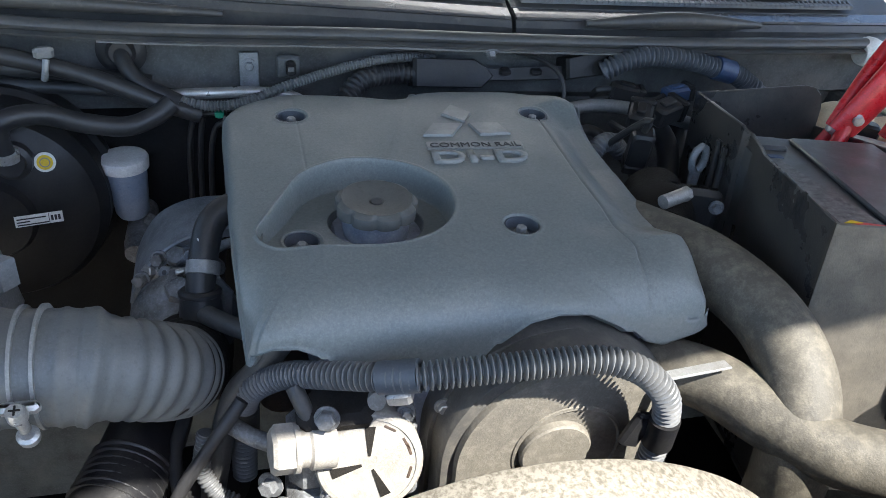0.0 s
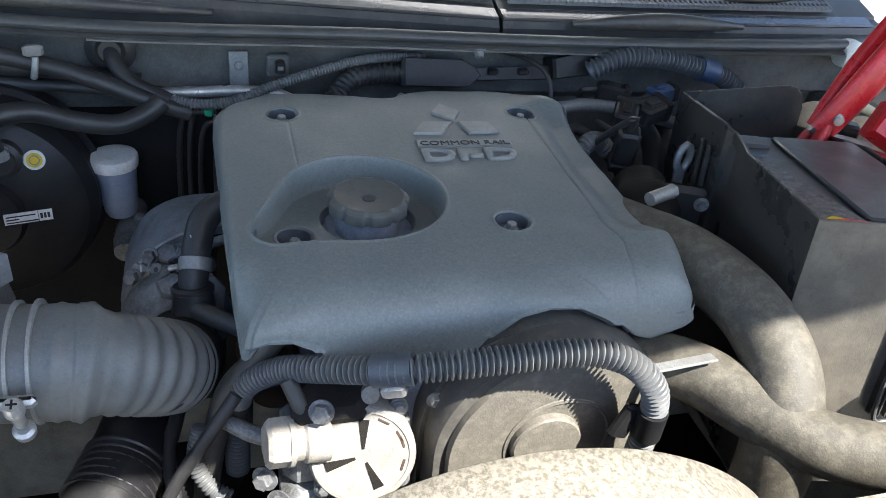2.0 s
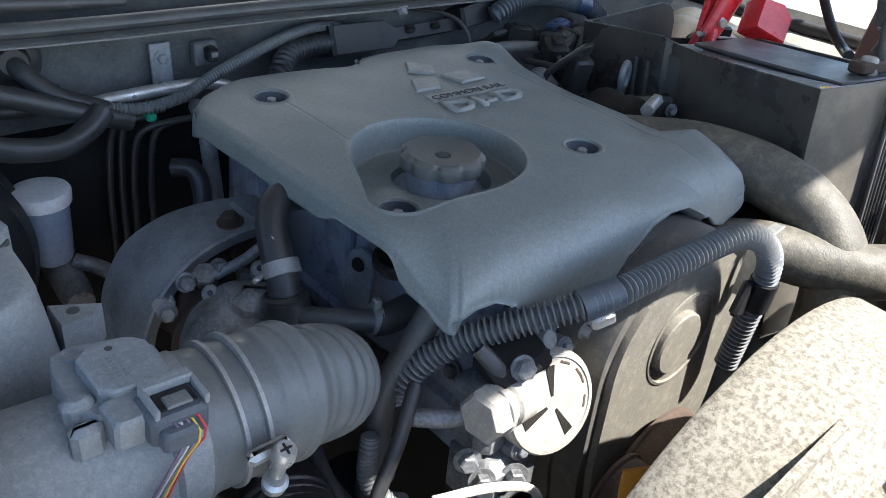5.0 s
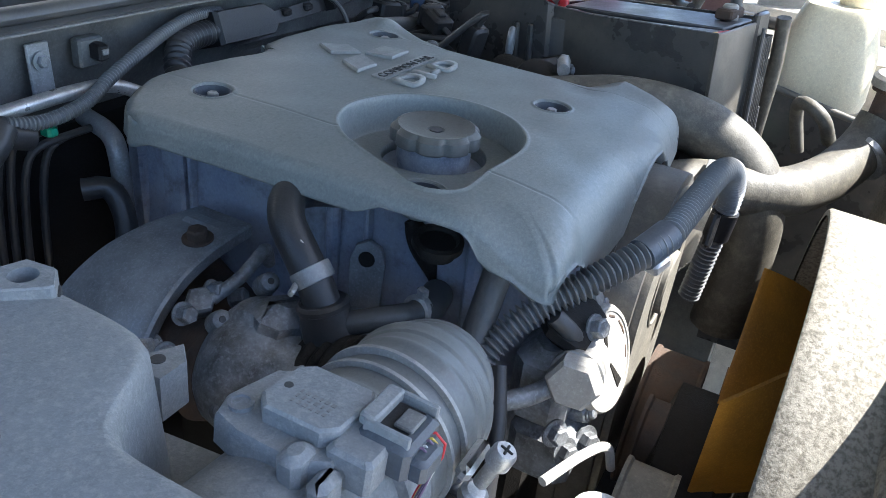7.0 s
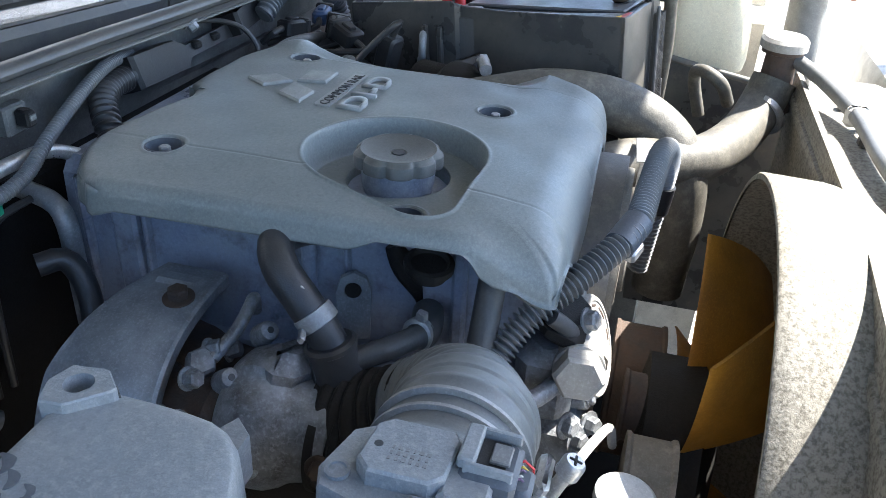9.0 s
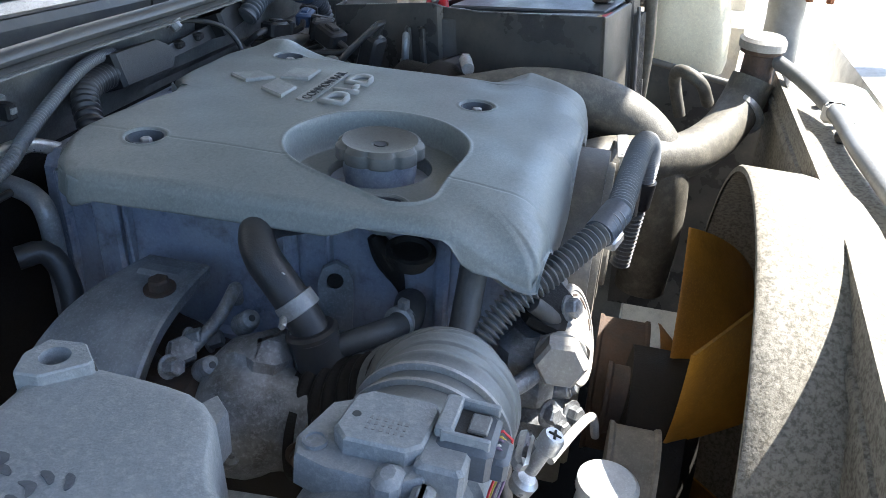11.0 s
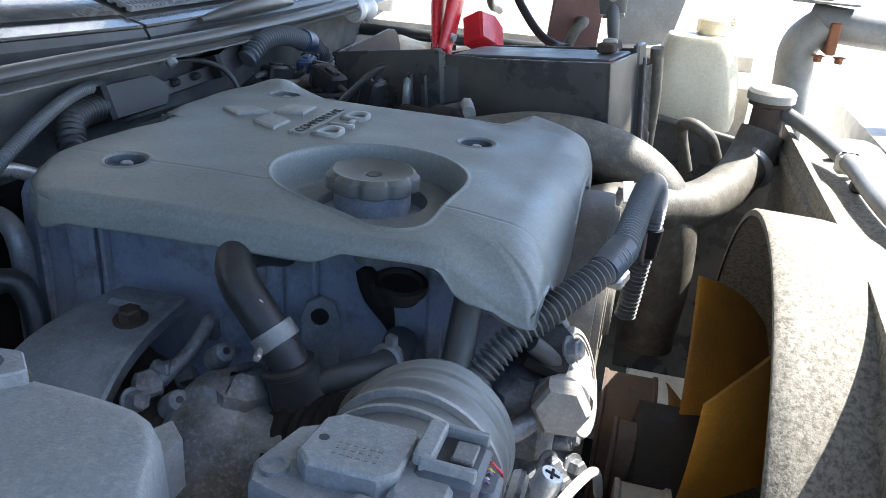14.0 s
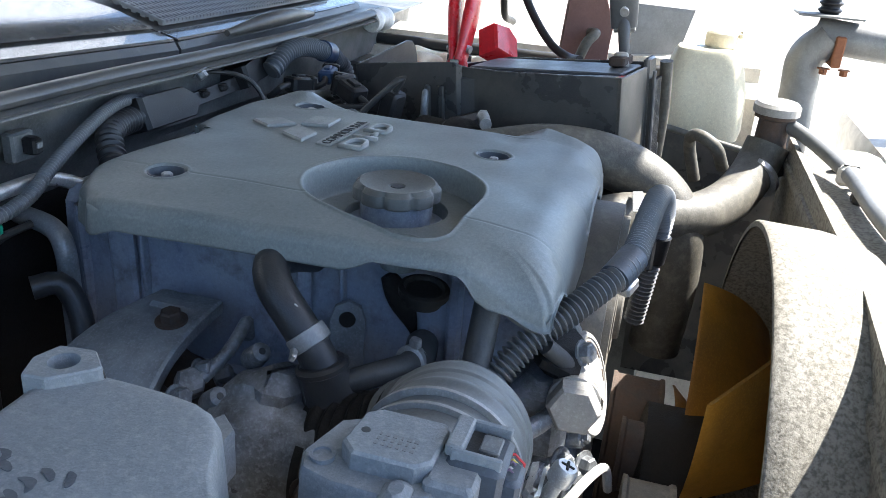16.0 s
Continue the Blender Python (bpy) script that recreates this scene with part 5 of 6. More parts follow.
part("lip_edge", Geo().rings([[(x, y + seal_y(x), z + seal_z(x)) for y, z in ((-0.0140, -0.0120), (-0.0140, -0.0105), (-0.011, -0.0100), (-0.011, -0.0115))] for x in np.linspace(-0.10, 0.60, 40)]), "bar", seal)
solo("seal_end_clip", Geo().tube([(0.850, 0.931, 1.102), (0.885, 0.931, 1.104), (0.92, 0.93, 1.100)], lambda s, k: 0.016 + 0.004 * math.sin(k * 9), 18), "white", "sunlit pale end clip of the bonnet seal", "clip")

cowl = thing("cowl_panel", (0.3, 1.05, 1.12), "dusty black plastic cowl panel below the windscreen", "cowl panel")


def cowl_piece(x0, x1, material):
    prof = [(0.985, 1.088), (0.983, 1.118), (0.988, 1.126), (1.010, 1.131), (1.012, 1.135), (1.06, 1.150), (1.13, 1.166), (1.13, 1.14), (1.05, 1.10)]
    return part("panel", Geo().rings([[(x, y + 0.05 * max(0, x - 0.4) ** 2, z - 0.012 * x + 0.04 * max(0, 0.38 - x)) for y, z in prof] for x in np.linspace(x0, x1, 24)]), material, cowl)


cowl_piece(-0.72, 0.376, "cowl")
cowl_piece(0.381, 0.98, "cowl")
for x0, x1 in ((-0.72, 0.375), (0.382, 0.96)):
    part("top_strip", Geo().rings([[(x, y + 0.05 * max(0, x - 0.4) ** 2, z - 0.012 * x + 0.04 * max(0, 0.38 - x)) for y, z in ((0.987, 1.1275), (0.989, 1.1300), (1.009, 1.1350), (1.009, 1.1325))] for x in np.linspace(x0, x1, 24)]), "cowl_top", cowl, "glossy dusty top strip")
part("top_sheet", Geo().rings([[(x, y, z - 0.012 * x + 0.04 * max(0, 0.38 - x)) for y, z in ((1.014, 1.1385), (1.016, 1.1410), (1.06, 1.1545), (1.128, 1.1705), (1.128, 1.168))] for x in np.linspace(-0.72, 0.374, 12)]), "cowl_top", cowl, "glossy dusty top sheet")
for x0, x1, yy in ((-0.70, 0.03, 0.968), (0.47, 0.72, 0.968)):
    part("rubber_flap", Geo().tube([(x0, yy + 0.008, seal_z(x0) + 0.010), ((x0 + x1) / 2, yy, seal_z((x0 + x1) / 2) + 0.018), (x1, yy + 0.008, seal_z(x1) + 0.010)], lambda s, k: 0.004 + 0.007 * math.sin(math.pi * k), 14), "cowl", cowl)
# grille: slats with slots between
for k in range(9):
    y = 1.018 + 0.0115 * k
    z = 1.137 + (y - 1.012) * 0.30
    part("grille_slat", Geo().rings([[(x, y + dy + 0.05 * max(0, x - 0.4) ** 2, z + dz - 0.012 * x) for dy, dz in ((-0.003, 0.001), (-0.003, 0.0065), (0.003, 0.008), (0.003, 0.002))] for x in np.linspace(0.395, 0.90, 16)]), "grille", cowl)
for k in range(64):
    x = 0.397 + 0.50 * k / 63
    part("grille_bar", Geo().box(pose(x, 1.064 + 0.05 * max(0, x - 0.4) ** 2, 1.1585 - 0.012 * x, 16.7, 0, 0), 0.0032, 0.104, 0.004, 0.0005), "grille", cowl)
g = Geo()
g.add([(-0.75, 1.12, 1.165), (1.0, 1.12, 1.155), (0.9, 1.85, 1.60), (-0.65, 1.85, 1.62), (-0.75, 1.125, 1.158), (1.0, 1.125, 1.148), (0.9, 1.855, 1.594), (-0.65, 1.855, 1.612)],
      [(0, 1, 2, 3), (7, 6, 5, 4), (0, 4, 5, 1), (1, 5, 6, 2), (2, 6, 7, 3), (3, 7, 4, 0)])
solo("windscreen", g, "glass", "raked glass windscreen above the cowl, sky reflection in its colour", "windscreen", kind="structure")
solo("car_cabin", Geo().box(pose(0.15, 2.45, 1.0), 1.75, 2.2, 1.2, 0.1), "paint", "grey car cabin behind the windscreen", "car body")
solo("wiper_hose", Geo().tube([(0.60, 1.02, 1.175), (0.68, 0.99, 1.160), (0.76, 0.985, 1.158), (0.86, 0.99, 1.175), (0.93, 0.98, 1.19), (1.0, 0.95, 1.20)], 0.0058, 14), "rubber", "black washer hose hanging over the cowl", "hose")

# ---- things on the firewall ----
br = thing("pipe_bracket", (0.056, 0.965, 1.07), "grey steel bracket bolted to the firewall", "bracket")
part("strap", Geo().box(pose(0.056, 0.966, 1.062, -4, 0, 0), 0.022, 0.003, 0.052, 0.001), "shield", br)
part("bolt", hex_bolt(Geo(), (0.056, 0.964, 1.073), (0, -1, 0.05), 0.0055, 0.004), "shield", br)
solo("steel_pipe", Geo().tube([(-0.03, 0.935, 1.050), (0.0, 0.932, 1.053), (0.06, 0.932, 1.054), (0.10, 0.93, 1.05), (0.14, 0.92, 1.03)], 0.0062, 18), "steel", "bright steel pipe along the firewall", "pipe")
br = thing("cable_bracket", (0.10, 0.95, 1.07), "dark steel cable bracket with a clip on the firewall", "bracket")
part("plate", Geo().box(pose(0.100, 0.960, 1.074), 0.026, 0.012, 0.026, 0.002), "body", br)
part("clip", Geo().box(pose(0.102, 0.948, 1.076), 0.011, 0.014, 0.015, 0.002), "black", br)
part("clip_tooth", Geo().box(pose(0.102, 0.9405, 1.077), 0.007, 0.002, 0.005, 0.0005), "bar", br)
g = Geo()
corrugated(g, [(-0.031, 0.920, 1.053), (0.01, 0.913, 1.046), (0.05, 0.912, 1.051), (0.09, 0.922, 1.063), (0.14, 0.934, 1.075), (0.19, 0.946, 1.084), (0.235, 0.957, 1.086), (0.275, 0.966, 1.080)], 0.0062, 0.0016, 0.0036, 14)
solo("firewall_conduit", g, "conduit", "grey corrugated cable conduit along the firewall", "cable conduit")
g = Geo()
corrugated(g, [(0.155, 0.905, 1.03), (0.163, 0.918, 1.052), (0.185, 0.936, 1.066), (0.215, 0.948, 1.068), (0.25, 0.953, 1.067)], 0.0128, 0.0026, 0.0070, 20)
solo("thick_conduit", g, "rubber", "thick black ribbed cable sleeve behind the cover", "cable conduit")
rail = thing("harness_channel", (0.37, 0.96, 1.06), "black plastic wiring channel along the firewall", "wiring channel")
part("left_housing", Geo().prism([(0, -0.016), (0.085, -0.018), (0.10, -0.004), (0.092, 0.006), (0.075, 0.016), (0.0, 0.018)], facing((0.245, 0.972, 1.061), (0, -1, 0.35)), 0.035, 0.004), "black", rail)
part("middle_tray", Geo().prism([(0, -0.014), (0.11, -0.013), (0.13, -0.002), (0.13, 0.004), (0.0, 0.0)], facing((0.335, 0.975, 1.062), (0, -1, 0.45)), 0.032, 0.003), "black", rail)
part("right_housing", Geo().prism([(-0.006, -0.014), (0.052, -0.008), (0.054, 0.020), (0.040, 0.023), (-0.008, 0.012)], facing((0.442, 0.968, 1.068), (0, -1, 0.35)), 0.040, 0.004), "black", rail)
for x in (0.36, 0.40):
    part("clip", Geo().box(pose(x, 0.945, 1.072), 0.014, 0.012, 0.008, 0.002), "black", rail)
part("stud", hex_bolt(Geo(), (0.335, 0.965, 1.078), (0, -1, 0.4), 0.006, 0.007), "cast", rail)
lettering(">PP<", (0.262, 0.9352, 1.061), 0.040, 0.011, 0.0005, "bar", rail, "faint moulded material mark")
bpy.data.objects[rail.children[-1].name].matrix_basis = Matrix.Translation(-rail.location) @ facing((0.262, 0.9385, 1.068), (0, -1, 0.35)) @ pose(-0.262, -0.9352, -1.061) @ Matrix.Translation(rail.location)
g = Geo()
corrugated(g, [(0.478, 0.922, 1.080), (0.487, 0.92, 1.086), (0.518, 0.92, 1.098), (0.556, 0.92, 1.100), (0.598, 0.92, 1.094), (0.632, 0.92, 1.085), (0.660, 0.92, 1.078), (0.685, 0.92, 1.064), (0.703, 0.915, 1.048), (0.712, 0.905, 1.00)], 0.0132, 0.0034, 0.0060, 18)
solo("wing_conduit", g, "clampc", "black corrugated cable conduit towards the wing", "cable conduit")
solo("conduit_collar", Geo().tube([(0.632, 0.92, 1.0855), (0.657, 0.92, 1.079)], 0.0150, 24, n=6), "bluec", "dark blue plastic collar on the conduit", "collar")
solo("bent_wire", Geo().tube([(0.375, 0.965, 1.090), (0.40, 0.94, 1.090), (0.42, 0.92, 1.080), (0.425, 0.905, 1.06), (0.42, 0.90, 1.04)], 0.0028, 10), "rubber", "thin black wire loop behind the cover", "wire")
gr = thing("grommet", (-0.081, 0.965, 1.085), "round rubber firewall grommet with cables", "grommet")
part("ring", Geo().lathe((-0.081, 0.974, 1.088), (0, -1, 0.1), [(0, 0.027), (0.004, 0.027), (0.008, 0.022), (0.010, 0.016), (0.016, 0.012), (0.016, 0.008)], 32), "rubber", gr)
part("cable", Geo().tube([(-0.081, 0.965, 1.088), (-0.075, 0.945, 1.080), (-0.060, 0.930, 1.066), (-0.035, 0.921, 1.055), (-0.02, 0.916, 1.049)], 0.0088, 16), "rubber", gr, "taped black cable")
for pts, r, lab in (([(-0.30, 0.935, 1.112), (-0.20, 0.932, 1.098), (-0.13, 0.925, 1.083), (-0.09, 0.92, 1.070), (-0.04, 0.915, 1.05), (0.0, 0.915, 1.035)], 0.0095, "taped black cable loom on the firewall"),
                    ([(-0.30, 0.955, 1.085), (-0.15, 0.955, 1.070), (-0.05, 0.95, 1.060)], 0.008, "black pipe along the firewall"),
                    ([(-0.30, 0.955, 1.062), (-0.15, 0.955, 1.052), (-0.03, 0.95, 1.045)], 0.007, "black pipe along the firewall")):
    solo("firewall_cable", Geo().tube(pts, r, 16, wobble=0.06), "rubber", lab, "cable", "cables along the firewall")
tie = thing("cable_tie", (-0.145, 0.925, 1.09), "grey plastic cable tie round a loom", "cable tie")
part("head", Geo().box(pose(-0.150, 0.921, 1.104, 10, 0, 15), 0.020, 0.010, 0.013, 0.003), "band", tie)
part("strap", Geo().tube([(-0.148, 0.918, 1.098), (-0.150, 0.914, 1.086), (-0.153, 0.918, 1.076)], 0.0035, 8), "band", tie)
bh = thing("brake_vacuum_hose", (-0.1, 0.87, 1.05), "bluish black rubber vacuum hose to the brake booster", "hose")
part("tube", Geo().tube([(-0.188, 0.852, 1.020), (-0.190, 0.848, 1.046), (-0.180, 0.850, 1.062), (-0.150, 0.862, 1.062), (-0.115, 0.875, 1.046), (-0.075, 0.886, 1.036), (-0.045, 0.897, 1.043), (-0.028, 0.905, 1.054)], 0.0105, 20), "rubber", bh)
part("clip", Geo().lathe((-0.188, 0.852, 1.016), (0, 0, 1), [(0, 0.011), (0.001, 0.0128), (0.010, 0.0128), (0.011, 0.011)], 24), "steel", bh)
booster = thing("brake_booster", (-0.22, 0.92, 0.93), "round black brake booster drum with stickers", "brake booster")
part("drum", Geo().lathe((-0.222, 0.965, 0.938), (0.05, -1, 0.08), [(0, 0.118), (0.03, 0.122), (0.04, 0.122), (0.045, 0.116), (0.075, 0.114), (0.092, 0.104), (0.104, 0.080), (0.110, 0.045), (0.120, 0.040), (0.124, 0.0)], 64), "black", booster, "", 25)
part("boss", Geo().lathe((-0.186, 0.868, 1.010), (0.05, -1, 0.12), [(0, 0.020), (0.010, 0.019), (0.013, 0.014), (0.018, 0.013)], 28), "rubber", booster)
FM = facing((-0.1570, 0.8680, 1.006), (0.16, -1, 0.24))
st = part("sticker", Geo().prism(circle(0.0105, 32), FM, 0.0016), "label", booster, "round white and yellow sticker")
part("sticker_disc", Geo().prism(circle(0.0078, 28), FM @ pose(0, 0, 0.0014), 0.0008), "yellow", st)
part("sticker_ring", Geo().lathe(FM @ Vector((0, 0, 0.0022)), (0.16, -1, 0.24), [(0, 0.0052), (0.0006, 0.0052), (0.0006, 0.0042), (0, 0.0042)], 24, cap=False), "badge", st)
LM = facing((-0.168, 0.8440, 0.952), (0.22, -1, 0.10), 0)
lb = part("paper_label", Geo().prism([(-0.023, -0.006), (0.023, -0.006), (0.023, 0.006), (-0.023, 0.006)], LM, 0.0012), "label", booster, "small white printed label")
for yy, w in ((0.0025, 0.028), (-0.0008, 0.012), (-0.004, 0.030)):
    part("print_bar", Geo().box(LM @ pose(-0.021 + w / 2, yy, 0.0014), w, 0.0014, 0.0004, 0.0001), "print", lb)
part("print_divider", Geo().box(LM @ pose(0.0095, 0, 0.0014), 0.0006, 0.0115, 0.0004, 0.0001), "print", lb)
for k in range(3):
    part("print_bar", Geo().box(LM @ pose(0.0125 + 0.0034 * k, 0, 0.0014), 0.0024, 0.006, 0.0004, 0.0001), "print", lb)
mc = thing("clutch_cylinder", (-0.085, 0.92, 0.92), "clutch fluid reservoir with a white cap", "reservoir")
cdir = Vector((0.05, 0.0, 1))
part("cup", Geo().lathe((-0.086, 0.925, 0.905), (-0.03, 0, 1), [(0, 0.016), (0.006, 0.019), (0.03, 0.021), (0.062, 0.0235), (0.066, 0.0235)], 36), "res", mc, "translucent bluish cup")
part("cap", Geo().lathe((-0.088, 0.925, 0.968), (-0.03, 0, 1), [(0, 0.0265), (0.010, 0.0275), (0.013, 0.0262), (0.0145, 0.022), (0.0135, 0.010)], 40), "white", mc, "white screw cap")
part("cylinder", Geo().lathe((-0.082, 0.875, 0.880), (0.05, 1, 0.1), [(0, 0.013), (0.02, 0.016), (0.09, 0.016)], 28), "cast", mc)
part("pipe_union", Geo().tube([(-0.07, 0.92, 0.90), (-0.055, 0.91, 0.895), (-0.04, 0.90, 0.885)], 0.008, 14), "cast", mc)
for k, (x, top) in enumerate(((-0.012, 1.03), (0.0, 1.035), (0.012, 1.02), (0.030, 1.02))):
    solo("brake_pipe", Geo().tube([(x - 0.008, 0.945, 0.86), (x - 0.006, 0.943, 0.95), (x, 0.94, top - 0.02), (x + 0.012, 0.935, top - 0.004), (x + 0.04, 0.93, top)], 0.0034, 10), "rubber", "thin dark brake pipe on the firewall", "pipe", "brake pipes on the firewall")
solo("green_tape", Geo().box(pose(0.020, 0.918, 1.035), 0.010, 0.012, 0.010, 0.002), "green", "green tape marker on the cable", "tape")
solo("heater_pipe", Geo().tube([(0.085, 0.955, 1.02), (0.075, 0.915, 1.018), (0.068, 0.898, 1.005), (0.072, 0.900, 0.96), (0.078, 0.905, 0.90)], 0.0085, 16), "shield", "bent grey steel heater pipe behind the head", "pipe")
solo("heater_hose", Geo().tube([(0.030, 0.90, 0.985), (0.045, 0.885, 0.985), (0.045, 0.87, 0.96), (0.03, 0.86, 0.93), (0.0, 0.86, 0.91)], 0.0095, 18), "rubber", "black rubber heater hose behind the turbocharger", "hose")

# ---- battery box ----
BU, BV = Vector((0.977, -0.212, 0)), Vector((0.212, 0.977, -0.10)).normalized()
BO = Vector((0.489, 0.498, 1.122))
BZ = BU.cross(BV).normalized()


def bat(u, v, w):
    return BO + BU * u + BV * v + BZ * w


bb = thing("battery_box", (0.60, 0.66, 0.85), "dusty black plastic battery tray with high sides", "battery tray")


def wall(name, poly, thick_u, thick_v):
    """Upright tray wall along a run of (u, v, top) corners."""
    rows = []
    for u, v, w in poly:
        a, b = (u, v), (u + thick_u, v + thick_v)
        rows.append([bat(*a, -0.27), bat(*a, w - 0.001), bat(a[0] + thick_u * 0.3, a[1] + thick_v * 0.3, w), bat(b[0] - thick_u * 0.3, b[1] - thick_v * 0.3, w), bat(*b, w - 0.001), bat(*b, -0.27)])
    return part(name, Geo().rings(rows), "box_dusty" if name == "front" else "box", bb, "", 30)


wall("side", [(0.0, 0.0, 0), (0.0, 0.08, 0), (0.0, 0.150, 0.0), (0.003, 0.165, 0.001), (0.007, 0.196, 0.002), (0.007, 0.202, 0.003), (0.001, 0.207, 0.006), (0.0, 0.212, 0.008), (-0.001, 0.28, 0.005), (-0.001, 0.352, 0.001)], 0.004, 0.0)
wall("front", [(0.0, -0.001, 0), (0.004, -0.003, 0), (0.06, -0.003, 0), (0.102, -0.003, 0)], 0.0, 0.004)
wall("back", [(0.0, 0.352, 0.001), (0.04, 0.352, 0.006), (0.09, 0.352, 0.013), (0.125, 0.352, 0.018), (0.138, 0.352, 0.016), (0.146, 0.352, 0.008), (0.150, 0.352, -0.006)], 0.0, -0.004)
wall("far_side", [(0.152, 0.0, 0), (0.152, 0.2, -0.002), (0.152, 0.352, -0.03)], -0.004, 0.0)
g = Geo()
m = Matrix.Translation(bat(0.075, 0.18, -0.272)) @ Matrix((BU, BV, BZ)).transposed().to_4x4()
g.box(m, 0.155, 0.365, 0.008, 0.003)
part("floor", g, "box", bb)
for v in (0.225, 0.245):
    part("rib", Geo().box(Matrix.Translation(bat(-0.005, v, -0.10)) @ Matrix((BU, BV, BZ)).transposed().to_4x4(), 0.006, 0.008, 0.16, 0.002), "box", bb)
for k in range(5):
    part("slot_rib", Geo().box(Matrix.Translation(bat(0.108 + 0.006 * k, -0.008, -0.10)) @ Matrix((BU, BV, BZ)).transposed().to_4x4(), 0.0025, 0.012, 0.17, 0.001), "box", bb)
part("slot_back", Geo().box(Matrix.Translation(bat(0.120, -0.001, -0.09)) @ Matrix((BU, BV, BZ)).transposed().to_4x4(), 0.034, 0.008, 0.20, 0.003), "box", bb)
part("slot_frame", Geo().tube([bat(0.103, -0.012, -0.005), bat(0.103, -0.012, -0.12), bat(0.105, -0.012, -0.185), bat(0.120, -0.012, -0.19), bat(0.136, -0.012, -0.185), bat(0.137, -0.012, -0.10)], 0.0022, 8), "battery", bb)

battery = thing("battery", (0.60, 0.62, 0.95), "dark grey car battery with a torn label, in its tray", "battery")
RB = Matrix((BU, BV, BZ)).transposed().to_4x4()
part("case", Geo().box(Matrix.Translation(bat(0.077, 0.118, -0.138)) @ RB, 0.143, 0.222, 0.26, 0.004), "battery", battery)
part("lid", Geo().box(Matrix.Translation(bat(0.098, 0.115, -0.0055)) @ RB, 0.090, 0.200, 0.005, 0.002), "battery", battery)
part("lid_step", Geo().box(Matrix.Translation(bat(0.026, 0.200, -0.0065)) @ RB, 0.03, 0.03, 0.006, 0.002), "battery", battery)
lb = part("torn_label", Geo().prism([(0.010, 0.010), (0.050, 0.008), (0.048, 0.016), (0.016, 0.16), (0.008, 0.165)], Matrix.Translation(BO) @ RB @ pose(0, 0, -0.0055), 0.0008), "torn", battery, "torn grey sticker")
part("label_edge", Geo().prism([(0.012, 0.006), (0.052, 0.004), (0.052, 0.009), (0.030, 0.013)], Matrix.Translation(BO) @ RB @ pose(0, 0, -0.0045), 0.0008), "red", lb, "red and orange edge")
part("label_edge", Geo().prism([(0.012, 0.009), (0.028, 0.011), (0.020, 0.015)], Matrix.Translation(BO) @ RB @ pose(0, 0, -0.0038), 0.0008), "yellow", lb)
part("label_mark", Geo().box(Matrix.Translation(bat(0.016, 0.158, -0.0042)) @ RB, 0.014, 0.008, 0.001, 0.0002), "bluec", lb)
for k in range(1):
    tm = bat(0.118, 0.035 + 0.178 * k, -0.004)
    part("terminal", Geo().lathe(tm, BZ, [(0, 0.011), (0.016, 0.009), (0.018, 0.007)], 20), "pump", battery)
    part("terminal_clamp", Geo().box(Matrix.Translation(tm + BZ * 0.008) @ RB, 0.040, 0.020, 0.012, 0.002), "iron", battery, "brown corroded terminal clamp")


def jump_clamp(name, pivot, tip, side, material, label):
    """Sprung jump-lead clamp: two handles from the pivot, two toothed jaws, a rivet."""
    c = thing(name, pivot, label, "jump lead clamp")
    p, t, s = Vector(pivot), Vector(tip), Vector(side).normalized()
    ax = (t - p).normalized()
    nrm = ax.cross(s).normalized()
    ln = (t - p).length
    for sign in (-1, 1):
        rows = []
        for k in range(15):
            q = k / 14
            off = s * sign * (0.004 + 0.010 * math.sin(min(1, q * 1.3) * math.pi / 2))
            cc = p + ax * (ln * q) + off
            wdt, thk = 0.0165 + 0.003 * math.sin(q * 3), 0.0055 + 0.003 * math.sin(q * math.pi)
            dent = 0.0008 * noise.noise(cc * 160)
            rows.append([cc + nrm * wdt * math.cos(b) * abs(math.cos(b)) ** -0.3 + s * (thk + dent) * math.sin(b) if abs(math.cos(b)) > 0.05 else cc + s * (thk + dent) * math.sin(b) for b in (2 * math.pi * j / 16 + 0.01 for j in range(16))])
        part("handle", Geo().rings(rows), material, c, "", 50)
        jw = p - ax * 0.040 + s * sign * 0.010
        part("jaw", Geo().tube([p + s * sign * 0.003 + ax * 0.012, p + s * sign * 0.011 - ax * 0.012, jw, p - ax * 0.055 + s * sign * 0.003], lambda a, b: 0.0085 - 0.003 * b, 14), material, c)
    part("rivet", Geo().lathe(p - nrm * 0.0145, nrm, [(0, 0.004), (0.001, 0.0062), (0.027, 0.0062), (0.028, 0.004)], 20), "steel", c, "bright steel rivet")
    part("spring", corrugated(Geo(), [p + s * 0.018 - nrm * 0.001 + ax * 0.02, p + ax * 0.026, p - s * 0.018 + ax * 0.02], 0.006, 0.002, 0.003, 12), "steel", c)
    return c


jump_clamp("red_jump_clamp", (0.681, 0.736, 1.082), (0.762, 0.748, 1.215), (0.15, 1.0, -0.1), "red", "scuffed red jump lead clamp on the battery terminal")
jump_clamp("black_jump_clamp", (0.652, 0.512, 1.158), (0.655, 0.535, 1.31), (1, 0.1, 0), "battery", "black jump lead clamp on the battery terminal")
solo("clamp_teeth", Geo().box(pose(0.662, 0.507, 1.13, 0, 0, 0), 0.008, 0.010, 0.026, 0.002), "rust", "rusty copper teeth of a clamp", "clamp teeth")
